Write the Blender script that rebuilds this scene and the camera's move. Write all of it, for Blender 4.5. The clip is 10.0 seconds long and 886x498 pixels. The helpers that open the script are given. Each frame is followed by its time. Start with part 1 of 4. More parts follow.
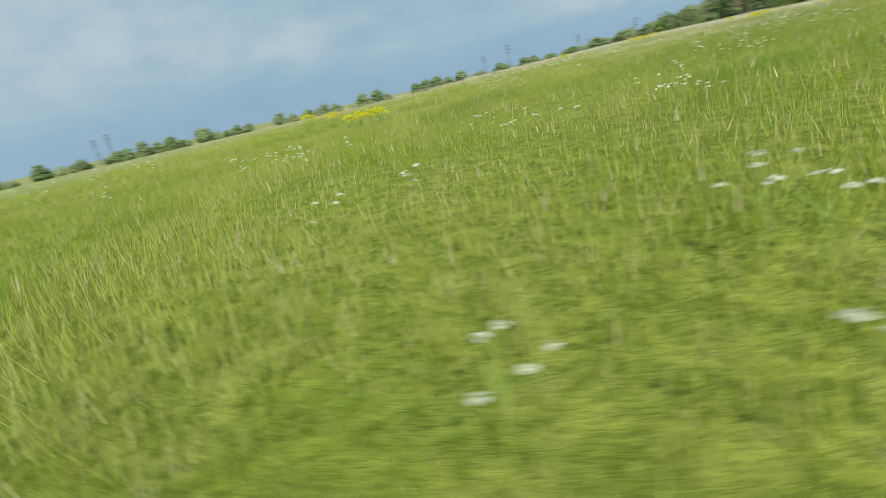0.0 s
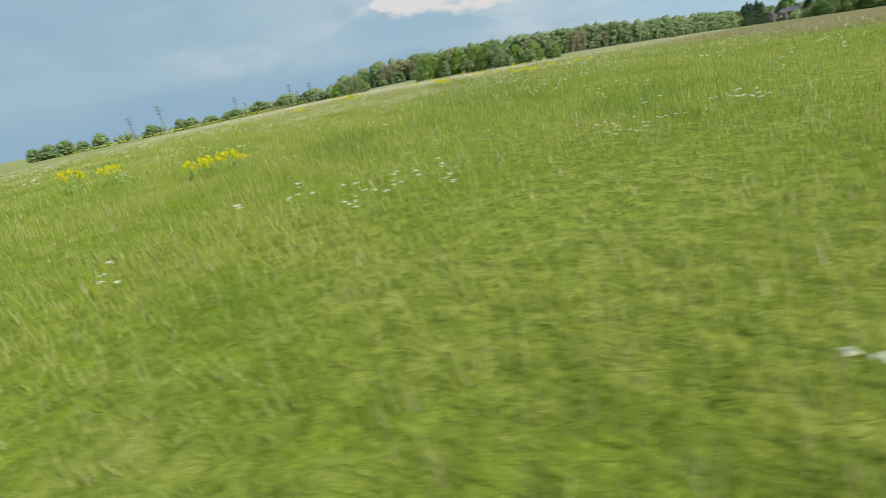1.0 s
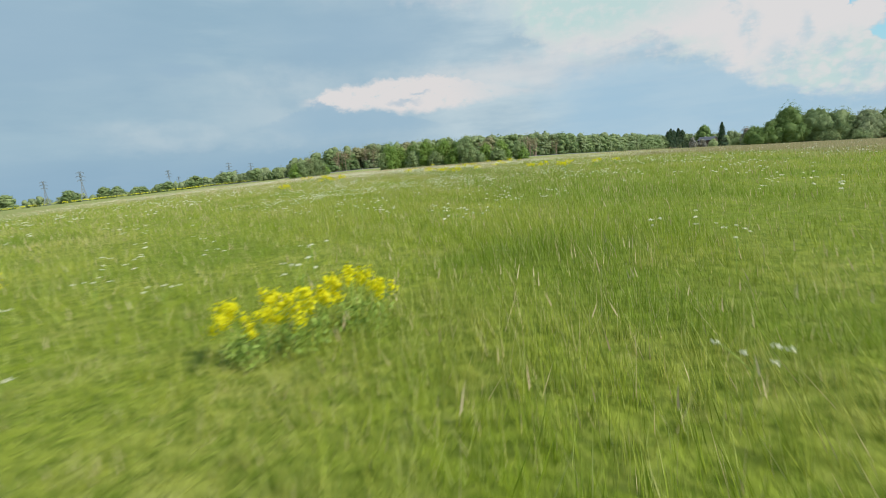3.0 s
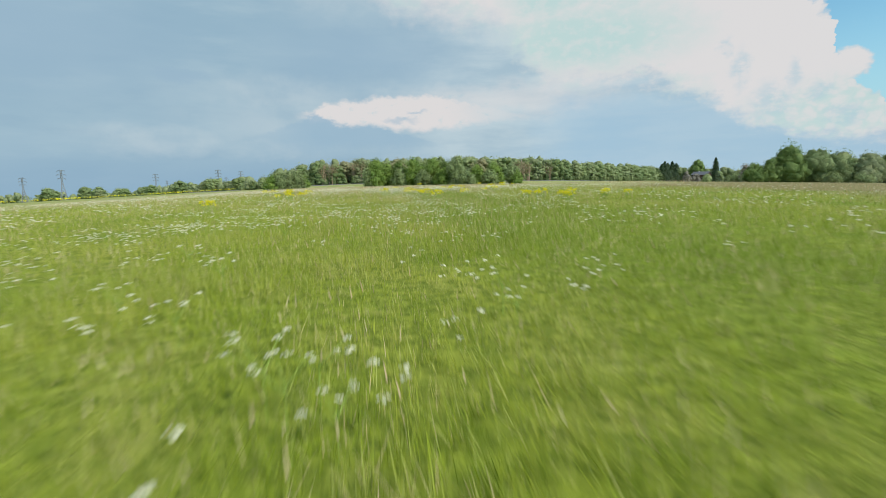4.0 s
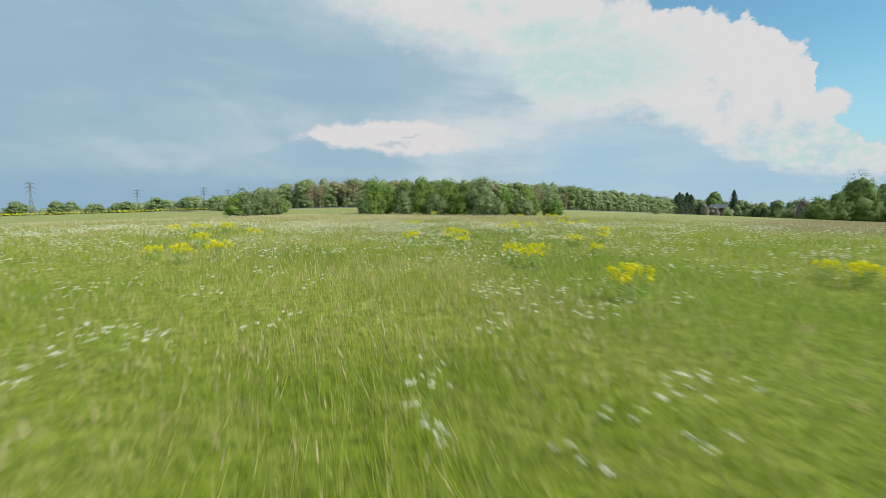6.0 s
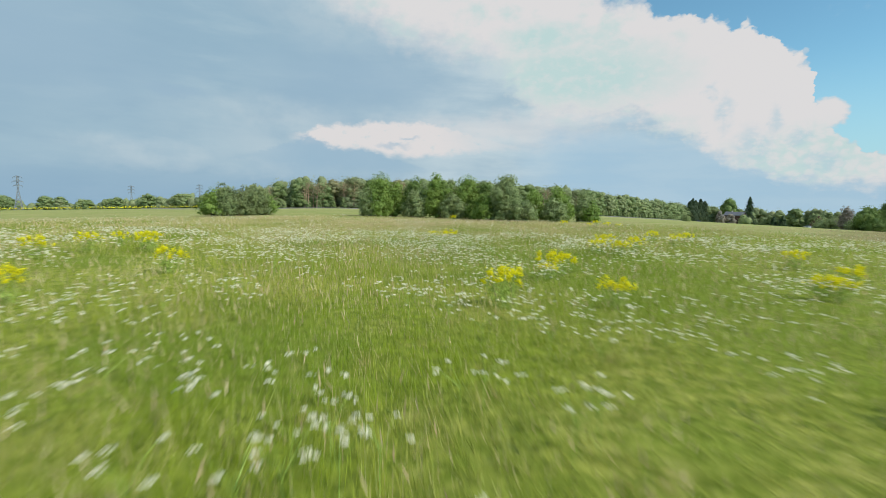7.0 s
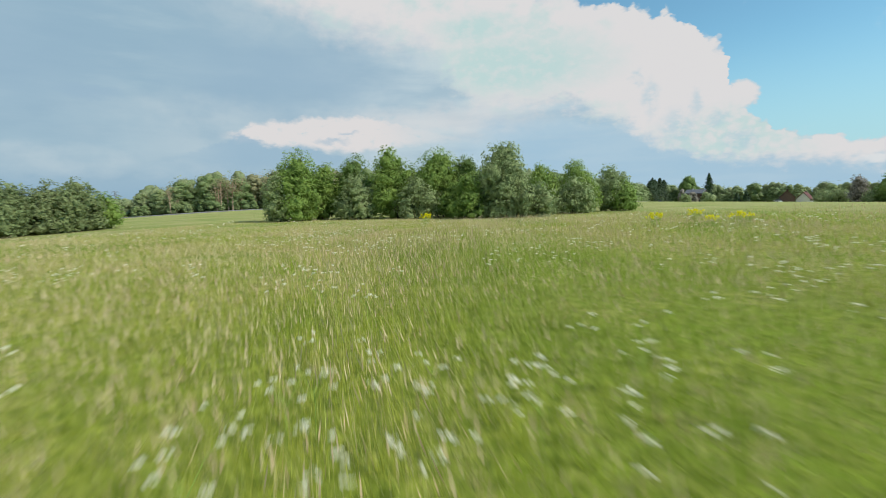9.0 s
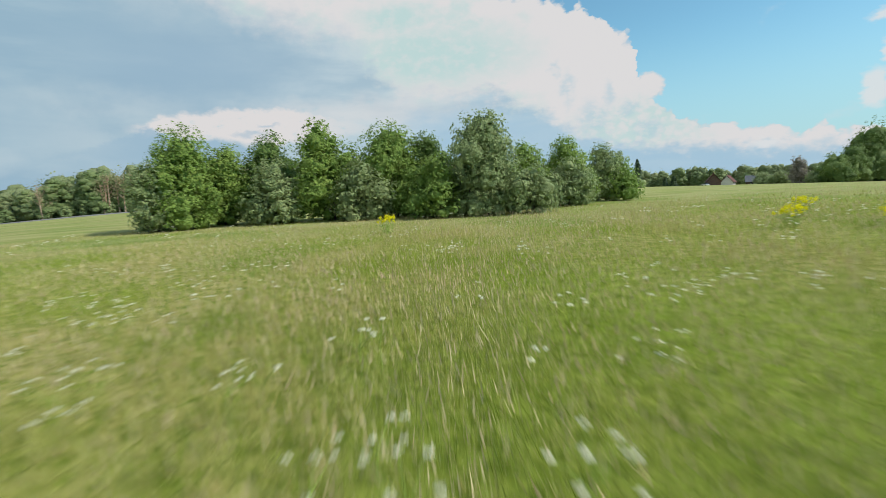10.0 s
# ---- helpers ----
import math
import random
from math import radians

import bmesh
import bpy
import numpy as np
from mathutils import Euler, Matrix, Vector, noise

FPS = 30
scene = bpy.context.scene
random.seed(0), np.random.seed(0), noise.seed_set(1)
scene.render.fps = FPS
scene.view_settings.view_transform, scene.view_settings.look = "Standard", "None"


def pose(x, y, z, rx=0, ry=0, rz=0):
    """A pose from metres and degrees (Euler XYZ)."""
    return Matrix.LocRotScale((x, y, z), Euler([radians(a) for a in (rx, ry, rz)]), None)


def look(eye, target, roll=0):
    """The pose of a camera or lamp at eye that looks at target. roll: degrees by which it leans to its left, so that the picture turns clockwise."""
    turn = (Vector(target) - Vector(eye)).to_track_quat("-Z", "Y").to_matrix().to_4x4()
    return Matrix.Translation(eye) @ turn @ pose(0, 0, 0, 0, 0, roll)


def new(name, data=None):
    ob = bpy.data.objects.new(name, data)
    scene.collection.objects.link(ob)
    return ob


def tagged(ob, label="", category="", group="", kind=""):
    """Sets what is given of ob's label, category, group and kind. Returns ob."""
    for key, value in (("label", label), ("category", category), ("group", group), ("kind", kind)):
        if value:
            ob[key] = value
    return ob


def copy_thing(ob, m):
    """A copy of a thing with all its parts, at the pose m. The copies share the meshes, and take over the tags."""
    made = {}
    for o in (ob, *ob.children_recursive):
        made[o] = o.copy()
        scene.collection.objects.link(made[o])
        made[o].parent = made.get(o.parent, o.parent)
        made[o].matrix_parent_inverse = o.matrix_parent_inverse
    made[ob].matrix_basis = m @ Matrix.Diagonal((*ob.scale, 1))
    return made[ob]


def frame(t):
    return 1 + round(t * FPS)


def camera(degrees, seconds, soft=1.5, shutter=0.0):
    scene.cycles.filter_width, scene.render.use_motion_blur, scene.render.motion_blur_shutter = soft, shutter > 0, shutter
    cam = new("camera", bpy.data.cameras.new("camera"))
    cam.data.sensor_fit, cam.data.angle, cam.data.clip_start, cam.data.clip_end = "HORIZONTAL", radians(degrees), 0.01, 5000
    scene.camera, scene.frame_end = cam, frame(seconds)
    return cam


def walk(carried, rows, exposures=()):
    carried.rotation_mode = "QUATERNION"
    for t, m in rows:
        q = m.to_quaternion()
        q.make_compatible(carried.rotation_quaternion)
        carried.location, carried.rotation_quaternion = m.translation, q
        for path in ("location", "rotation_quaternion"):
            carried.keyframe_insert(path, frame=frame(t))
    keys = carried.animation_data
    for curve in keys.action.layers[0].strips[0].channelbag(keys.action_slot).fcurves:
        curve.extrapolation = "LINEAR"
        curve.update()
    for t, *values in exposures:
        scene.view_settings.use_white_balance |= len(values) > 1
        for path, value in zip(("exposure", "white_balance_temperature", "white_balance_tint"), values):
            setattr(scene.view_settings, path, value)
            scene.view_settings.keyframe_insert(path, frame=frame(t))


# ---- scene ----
# Camera: a small drone low over a meadow, first in a banked turn, then straight towards a clump of trees
cam = camera(84.7, 10.0, soft=0.3, shutter=0.3)
PATH = [
    (0, (12.410, -18.460, 1.510), (6.198, -11.369, -1.827), -12.04),
    (0.5, (8.780, -19.980, 1.850), (5.848, -11.112, -1.722), -11.40),
    (1, (4.560, -19.940, 2.050), (4.079, -10.548, -1.351), -10.09),
    (1.5, (1.230, -18.040, 1.930), (1.515, -8.482, -0.996), -9.28),
    (2, (-1.280, -15.170, 1.850), (-0.737, -5.487, -0.587), -8.51),
    (2.5, (-3.260, -11.850, 1.910), (-2.383, -2.105, -0.155), -6.60),
    (4, (-0.000, 0.000, 1.914), (1.377, 9.799, 0.472), -1.15),
    (4.5, (-0.422, 7.485, 2.147), (1.061, 17.300, 0.940), -0.36),
    (5, (-0.003, 15.000, 2.328), (1.530, 24.824, 1.266), 0.01),
    (5.5, (-0.499, 22.372, 2.453), (1.070, 32.198, 1.459), 0.27),
    (7, (-1.961, 44.661, 2.326), (-0.308, 54.482, 1.418), 1.57),
    (7.5, (-1.788, 51.843, 2.187), (-0.153, 61.668, 1.290), 2.44),
    (8, (-1.189, 59.247, 2.134), (0.594, 69.051, 1.297), 1.63),
    (8.5, (0.177, 66.748, 2.050), (2.261, 76.491, 1.197), -0.02),
    (9, (1.528, 74.873, 2.096), (4.235, 84.442, 1.041), -1.50),
    (9.5, (1.485, 81.546, 2.561), (4.912, 90.858, 1.317), -2.95),
    (10, (3.441, 88.840, 2.152), (7.461, 97.907, 0.873), -3.01),
]
walk(cam, [(t, look(eye, target, roll)) for t, eye, target, roll in PATH])

# ---------------------------------------------------------------- light
SUN_AZ, SUN_EL = radians(128.0), radians(42.0)
to_sun = Vector((math.sin(SUN_AZ) * math.cos(SUN_EL), math.cos(SUN_AZ) * math.cos(SUN_EL), math.sin(SUN_EL)))
sun = new("sun", bpy.data.lights.new("sun", "SUN"))
sun.data.energy, sun.data.angle, sun.data.color = 4.1, radians(0.6), (1.0, 0.95, 0.86)
sun.matrix_world = look(to_sun * 100, (0, 0, 0))

world = bpy.data.worlds.new("sky")
scene.world = world
world.use_nodes = True
WT = world.node_tree


class Nodes:
    """Short names for building node trees."""

    def __init__(self, tree):
        self.tree = tree

    def add(self, kind, **settings):
        node = self.tree.nodes.new(kind)
        for key, value in settings.items():
            setattr(node, key, value)
        return node

    def link(self, a, b):
        self.tree.links.new(a, b)

    def put(self, socket, value):
        if isinstance(value, bpy.types.NodeSocket):
            self.link(value, socket)
        elif value is not None:
            socket.default_value = value

    def math(self, op, a, b=None, c=None, clamp=False):
        node = self.add("ShaderNodeMath", operation=op, use_clamp=clamp)
        for socket, value in zip(node.inputs, (a, b, c)):
            self.put(socket, value)
        return node.outputs[0]

    def vec(self, op, a, b=None):
        node = self.add("ShaderNodeVectorMath", operation=op)
        self.put(node.inputs[0], a)
        self.put(node.inputs[1], b)
        return node.outputs["Value"] if op in ("LENGTH", "DOT_PRODUCT") else node.outputs[0]

    def mix(self, fac, a, b, mode="MIX"):
        node = self.add("ShaderNodeMix", data_type="RGBA", blend_type=mode)
        self.put(node.inputs[0], fac)
        self.put(node.inputs[6], a)
        self.put(node.inputs[7], b)
        return node.outputs[2]

    def noise(self, vector, scale, detail=4.0, rough=0.55, distort=0.0):
        node = self.add("ShaderNodeTexNoise")
        self.put(node.inputs["Vector"], vector)
        node.inputs["Scale"].default_value = scale
        node.inputs["Detail"].default_value = detail
        node.inputs["Roughness"].default_value = rough
        node.inputs["Distortion"].default_value = distort
        return node.outputs[0]

    def ramp(self, value, lo, hi, a=0.0, b=1.0):
        node = self.add("ShaderNodeMapRange", interpolation_type="SMOOTHSTEP")
        for socket, v in zip(node.inputs, (value, lo, hi, a, b)):
            self.put(socket, v)
        return node.outputs[0]

    def xyz(self, x, y, z):
        node = self.add("ShaderNodeCombineXYZ")
        for socket, v in zip(node.inputs, (x, y, z)):
            self.put(socket, v)
        return node.outputs[0]


def rgb(r, g, b):
    return (r, g, b, 1.0)


def build_sky():
    """Blue sky with a towering sunlit cumulus in the north-east, and a grey-blue rain cloud over the rest; azimuth and elevation in degrees."""
    n = Nodes(WT)
    back = WT.nodes["Background"]
    air = n.add("ShaderNodeTexSky", sky_type="NISHITA", sun_disc=False)
    air.sun_elevation, air.sun_rotation = SUN_EL, SUN_AZ
    air.air_density, air.dust_density = 1.0, 0.4
    coord = n.add("ShaderNodeTexCoord").outputs["Generated"]
    axis = n.add("ShaderNodeSeparateXYZ")
    n.link(coord, axis.inputs[0])
    az = n.math("MULTIPLY", n.math("ARCTAN2", axis.outputs[0], axis.outputs[1]), 57.2958)
    el = n.math("MULTIPLY", n.math("ARCSINE", axis.outputs[2]), 57.2958)
    plane = n.xyz(az, n.math("MULTIPLY", el, 1.5), 0.0)
    big = n.noise(plane, 0.06, 2.0)
    puff = n.noise(plane, 0.20, 5.0, 0.55)
    fine = n.noise(plane, 0.70, 5.0, 0.6)
    sheet = n.noise(n.xyz(n.math("MULTIPLY", az, 0.35), n.math("MULTIPLY", el, 1.6), 3.0), 0.30, 5.0, 0.55)

    def shift(scale, detail, x, y):
        node = n.add("ShaderNodeTexNoise")
        n.link(plane, node.inputs["Vector"])
        node.inputs["Scale"].default_value, node.inputs["Detail"].default_value = scale, detail
        return n.vec("MULTIPLY", n.vec("SUBTRACT", node.outputs["Color"], (0.5, 0.5, 0.5)), (x, y, 0.0))

    flat = n.xyz(az, el, 0.0)
    spot = n.vec("ADD", flat, n.vec("ADD", shift(0.22, 4.0, 6.0, 2.6), shift(0.9, 4.0, 1.8, 1.2)))
    heap = n.vec("ADD", flat, n.vec("ADD", shift(0.45, 3.0, 1.7, 1.5), shift(1.6, 4.0, 0.8, 0.7)))

    def split(v):
        node = n.add("ShaderNodeSeparateXYZ")
        n.link(v, node.inputs[0])
        return node.outputs[0], node.outputs[1]

    spot_az, spot_el = split(spot)
    heap_az, heap_el = split(heap)

    def line(a, points):
        """The elevation of a line in the sky at azimuth a, through points (azimuth, elevation)."""
        node = n.add("ShaderNodeValToRGB")
        lo, hi = points[0][0], points[-1][0]
        ramp = node.color_ramp
        while len(ramp.elements) < len(points):
            ramp.elements.new(1.0)
        for stop, (x, y) in zip(ramp.elements, points):
            stop.position, stop.color = (x - lo) / (hi - lo), (y / 50.0, y / 50.0, y / 50.0, 1.0)
        n.link(n.math("DIVIDE", n.math("SUBTRACT", a, lo), hi - lo, clamp=True), node.inputs[0])
        return n.math("MULTIPLY", node.outputs[0], 50.0)

    def blob(a, e, ra, re, soft=0.3, where=spot):
        d = n.vec("MULTIPLY", n.vec("SUBTRACT", where, (a, e, 0.0)), (1.0 / ra, 1.0 / re, 0.0))
        return n.ramp(n.vec("LENGTH", d), 1.0 + soft, 1.0 - soft)

    def union(blobs):
        total = blobs[0]
        for b in blobs[1:]:
            total = n.math("MAXIMUM", total, b)
        return total

    def cells(scale, smooth=0.35):
        node = n.add("ShaderNodeTexVoronoi", voronoi_dimensions="2D", feature="SMOOTH_F1")
        node.inputs["Scale"].default_value, node.inputs["Smoothness"].default_value = scale, smooth
        n.link(heap, node.inputs["Vector"])
        return node.outputs["Distance"]

    knobs, grains = cells(0.45), cells(1.3)
    billow = n.math("ADD", n.math("MULTIPLY", n.math("SUBTRACT", 0.42, knobs), 1.5), n.math("MULTIPLY", n.math("SUBTRACT", 0.42, grains), 0.6))

    # the rain cloud: a smooth grey-blue sheet with broad folds
    grey = n.mix(n.ramp(big, 0.35, 0.68), rgb(0.300, 0.455, 0.570), rgb(0.350, 0.500, 0.600))
    grey = n.mix(n.math("MULTIPLY", n.ramp(sheet, 0.48, 0.75), 0.40), grey, rgb(0.43, 0.57, 0.645))
    grey = n.mix(n.math("MULTIPLY", n.ramp(sheet, 0.50, 0.28), 0.35), grey, rgb(0.265, 0.415, 0.54))
    lit = union([blob(-21.5, 4.4, 6.0, 1.5, 0.6), blob(-11, 3.5, 4.0, 0.9, 0.6), blob(-8, 9.2, 9, 1.6, 0.9), blob(-1, 6.5, 15, 3.2, 0.8), blob(-2, 20, 7, 3, 0.9), blob(-55, 6.5, 10, 2.4, 0.7), blob(-72, 9, 12, 5, 0.9)])
    grey = n.mix(n.math("MULTIPLY", lit, n.ramp(puff, 0.3, 0.65, 0.25, 0.75)), grey, rgb(0.49, 0.60, 0.66))
    # paler air towards the cumulus, and the bluish rain under it
    veil = n.math("MULTIPLY", n.ramp(spot_az, -2, 14), n.ramp(spot_el, 25, 10, 0.5, 1.0))
    grey = n.mix(n.math("MULTIPLY", veil, n.ramp(sheet, 0.30, 0.66, 0.35, 0.95)), grey, rgb(0.53, 0.645, 0.70))
    rain = n.math("MULTIPLY", n.ramp(spot_az, 15, 24), n.ramp(n.math("SUBTRACT", spot_el, line(spot_az, ((15, 7.5), (30, 8.6), (40, 5.5), (52, 2.5), (70, 2.0)))), 1.6, -1.2))
    grey = n.mix(n.math("MULTIPLY", rain, n.ramp(sheet, 0.2, 0.7, 0.95, 0.7)), grey, rgb(0.365, 0.545, 0.685))
    fold = union([blob(-0.5, 13.4, 10.0, 3.2, 0.85), blob(-19.5, 10.6, 2.6, 0.7, 0.6, heap), blob(-33, 13, 12, 4, 0.9)])
    grey = n.mix(n.math("MULTIPLY", fold, 0.70), grey, rgb(0.318, 0.465, 0.590))
    low = n.math("MULTIPLY", n.ramp(el, 4.5, 0.0), n.ramp(az, 14, -6, 0.0, 0.7))
    grey = n.mix(low, grey, rgb(0.27, 0.42, 0.56))
    # the bright strip under the rain cloud, and the dark bank before it
    upper = n.math("SUBTRACT", line(heap_az, ((-9, 6.6), (-6.5, 7.3), (-5, 8.4), (0, 9.0), (6, 9.5), (13, 8.3), (19, 7.0), (26, 6.5))), heap_el)
    lower = n.math("SUBTRACT", heap_el, line(heap_az, ((-9, 7.2), (-3, 6.2), (2, 5.7), (8, 5.5), (14, 6.2), (19, 6.8), (26, 6.6))))
    strip = n.math("MULTIPLY", n.ramp(upper, -0.25, 0.5), n.ramp(lower, -0.5, 0.5))
    strip = n.math("MULTIPLY", strip, n.ramp(heap_az, 17, 8, 0.35, 1.0))
    strip = n.math("MAXIMUM", strip, n.math("MULTIPLY", blob(15, 8.6, 9, 1.4, 0.9), 0.5))
    grey = n.mix(strip, grey, n.mix(n.ramp(fine, 0.55, 0.8), rgb(0.72, 0.70, 0.70), rgb(0.52, 0.64, 0.68)))
    bank = n.math("SUBTRACT", line(heap_az, ((-17, 3.8), (-14, 4.6), (-9, 6.3), (-7, 6.8), (-6, 7.4), (-5, 6.9), (-2.9, 6.2), (2.2, 5.6), (7, 4.4), (9, 3.4))), heap_el)
    bank = n.math("MULTIPLY", n.ramp(bank, -0.15, 0.35), n.math("MULTIPLY", n.ramp(heap_el, 2.2, 4.6), n.math("MULTIPLY", n.ramp(az, -16, -5), n.ramp(az, 10, 3))))
    bank = n.math("MAXIMUM", bank, n.math("MULTIPLY", union([blob(3.4, 6.7, 1.6, 0.3, 0.7, heap), blob(5.2, 7.5, 0.9, 0.2, 0.7, heap)]), 0.6))
    grey = n.mix(n.math("MULTIPLY", bank, 0.85), grey, rgb(0.320, 0.475, 0.600))
    # open blue sky over the cumulus, broken cloud behind the camera
    crest = line(heap_az, ((-30, 49), (10, 40), (24, 24.5), (27.5, 21), (31.6, 20.0), (34.6, 18.8), (40, 18.0), (41.5, 16.6), (43.8, 15.1), (45.6, 13.4), (46.0, 10.0), (46.9, 8.2), (48.8, 6.5), (50.2, 5.8), (54, 4.6), (60, 3.8), (68, 2.4), (110, 1.0)))
    above = n.math("SUBTRACT", n.math("ADD", crest, billow), heap_el)
    above = n.math("MAXIMUM", above, n.math("SUBTRACT", 1.3, n.vec("LENGTH", n.vec("MULTIPLY", n.vec("SUBTRACT", heap, (47.2, 9.2, 0.0)), (1.0, 0.95, 0.0)))))
    edge = n.ramp(az, 22, 36, 1.6, 0.28)
    heaped = n.ramp(above, n.math("MULTIPLY", edge, -1.0), edge)
    foot = n.math("SUBTRACT", spot_el, line(spot_az, ((-12, 25), (0.5, 20.6), (3.6, 18.6), (9, 18.0), (13.2, 17.0), (16.7, 15.2), (17.9, 12.5), (19.5, 10.6), (23, 9.9), (29.3, 10.3), (34.4, 8.2), (39.6, 5.6), (44.3, 3.5), (51, 2.8), (68, 1.5))))
    white = n.math("MULTIPLY", heaped, n.ramp(n.math("ADD", foot, n.math("MULTIPLY", n.math("SUBTRACT", fine, 0.5), 3.0)), n.ramp(az, 8, 36, -3.2, -1.1), n.ramp(az, 8, 36, 2.2, 0.9)))
    clear = n.math("MULTIPLY", n.math("SUBTRACT", 1.0, heaped), n.ramp(az, 18, 30))
    behind = n.math("MULTIPLY", n.ramp(n.math("ABSOLUTE", az), 75, 110), n.ramp(puff, 0.56, 0.44))
    overhead = n.math("MULTIPLY", n.ramp(el, 32, 50), n.ramp(big, 0.55, 0.42))
    clear = n.math("MAXIMUM", clear, n.math("MAXIMUM", behind, overhead))
    blue = n.vec("MULTIPLY", air.outputs[0], (0.104, 0.152, 0.146))
    blue = n.mix(n.ramp(el, 16, 2, 0.0, 0.75), blue, rgb(0.38, 0.60, 0.71))
    blue = n.mix(n.math("MULTIPLY", n.ramp(puff, 0.62, 0.80), 0.35), blue, rgb(0.62, 0.70, 0.74))
    colour = n.mix(clear, grey, blue)
    # the cumulus: blown-out white, with pale green-grey hollows and a few blue clefts
    hollow = union([blob(24, 14.2, 9.5, 2.9, 0.55), blob(20, 18, 4, 1.2, 0.7), n.math("MULTIPLY", blob(46, 5.2, 6.0, 2.6, 0.6), n.ramp(grains, 0.15, 0.7, 0.35, 0.9)), n.math("MULTIPLY", n.ramp(puff, 0.48, 0.66), n.ramp(az, 40, 30, 0.0, 0.7))])
    body = n.mix(n.math("MULTIPLY", hollow, n.ramp(fine, 0.30, 0.58, 0.55, 1.0)), rgb(0.715, 0.705, 0.71), rgb(0.51, 0.675, 0.67))
    cleft = union([blob(37.4, 12.0, 0.6, 0.8, 0.5, heap), blob(38.8, 9.8, 0.7, 1.6, 0.7, heap), blob(41.5, 6.6, 1.6, 1.5, 0.7, heap), blob(45.2, 7.2, 0.9, 0.7, 0.6, heap), blob(43.0, 9.0, 0.5, 1.0, 0.7, heap), blob(47.0, 5.0, 1.2, 0.8, 0.7, heap)])
    body = n.mix(n.math("MULTIPLY", cleft, n.ramp(fine, 0.35, 0.60, 0.1, 0.55)), body, rgb(0.40, 0.58, 0.67))
    colour = n.mix(white, colour, body)
    puffs = union([blob(65.3, 6.6, 1.0, 1.5, 0.3, heap), blob(66.2, 9.6, 0.6, 0.9, 0.4, heap), blob(65.6, 12.2, 0.9, 0.5, 0.5, heap), blob(57.5, 2.6, 1.2, 0.5, 0.6, heap)])
    colour = n.mix(n.math("MULTIPLY", puffs, 0.85), colour, rgb(0.72, 0.74, 0.75))
    n.link(colour, back.inputs[0])
    back.inputs[1].default_value = 1.0


build_sky()


# ---------------------------------------------------------------- materials
def surface(name, build, rough=0.8, translucent=0.0, spec=0.3):
    """A material whose colour, and relief if any, build() makes from the nodes."""
    m = bpy.data.materials.new(name)
    m.use_nodes = True
    n = Nodes(m.node_tree)
    bsdf = m.node_tree.nodes["Principled BSDF"]
    bsdf.inputs["Roughness"].default_value = rough
    bsdf.inputs["Specular IOR Level"].default_value = spec
    colour, height, strength = build(n)
    n.put(bsdf.inputs["Base Color"], colour)
    if height is not None:
        bump = n.add("ShaderNodeBump")
        bump.inputs["Strength"].default_value, bump.inputs["Distance"].default_value = strength
        n.link(height, bump.inputs["Height"])
        n.link(bump.outputs[0], bsdf.inputs["Normal"])
    if translucent:
        thin = n.add("ShaderNodeBsdfTranslucent")
        n.put(thin.inputs["Color"], colour)
        both = n.add("ShaderNodeMixShader")
        both.inputs[0].default_value = translucent
        n.link(bsdf.outputs[0], both.inputs[1])
        n.link(thin.outputs[0], both.inputs[2])
        n.link(both.outputs[0], m.node_tree.nodes["Material Output"].inputs["Surface"])
    return m


def place(n):
    return n.add("ShaderNodeNewGeometry").outputs["Position"]


def island(n):
    return n.add("ShaderNodeNewGeometry").outputs["Random Per Island"]


def object_random(n):
    return n.add("ShaderNodeObjectInfo").outputs["Random"]


def sorrel_ground(n, axis):
    """Where sorrel and bents turn the sward brown: the meadow's eastern corner, up to the tall thicket."""
    wander = n.math("MULTIPLY", n.math("SUBTRACT", n.noise(place(n), 0.06, 3.0), 0.5), 30.0)
    side = n.math("ADD", n.math("SUBTRACT", axis.outputs[1], n.math("MULTIPLY", axis.outputs[0], 0.8)), wander)
    return n.math("MULTIPLY", n.ramp(n.math("ADD", axis.outputs[0], wander), 30, 46), n.ramp(side, 56, 40))


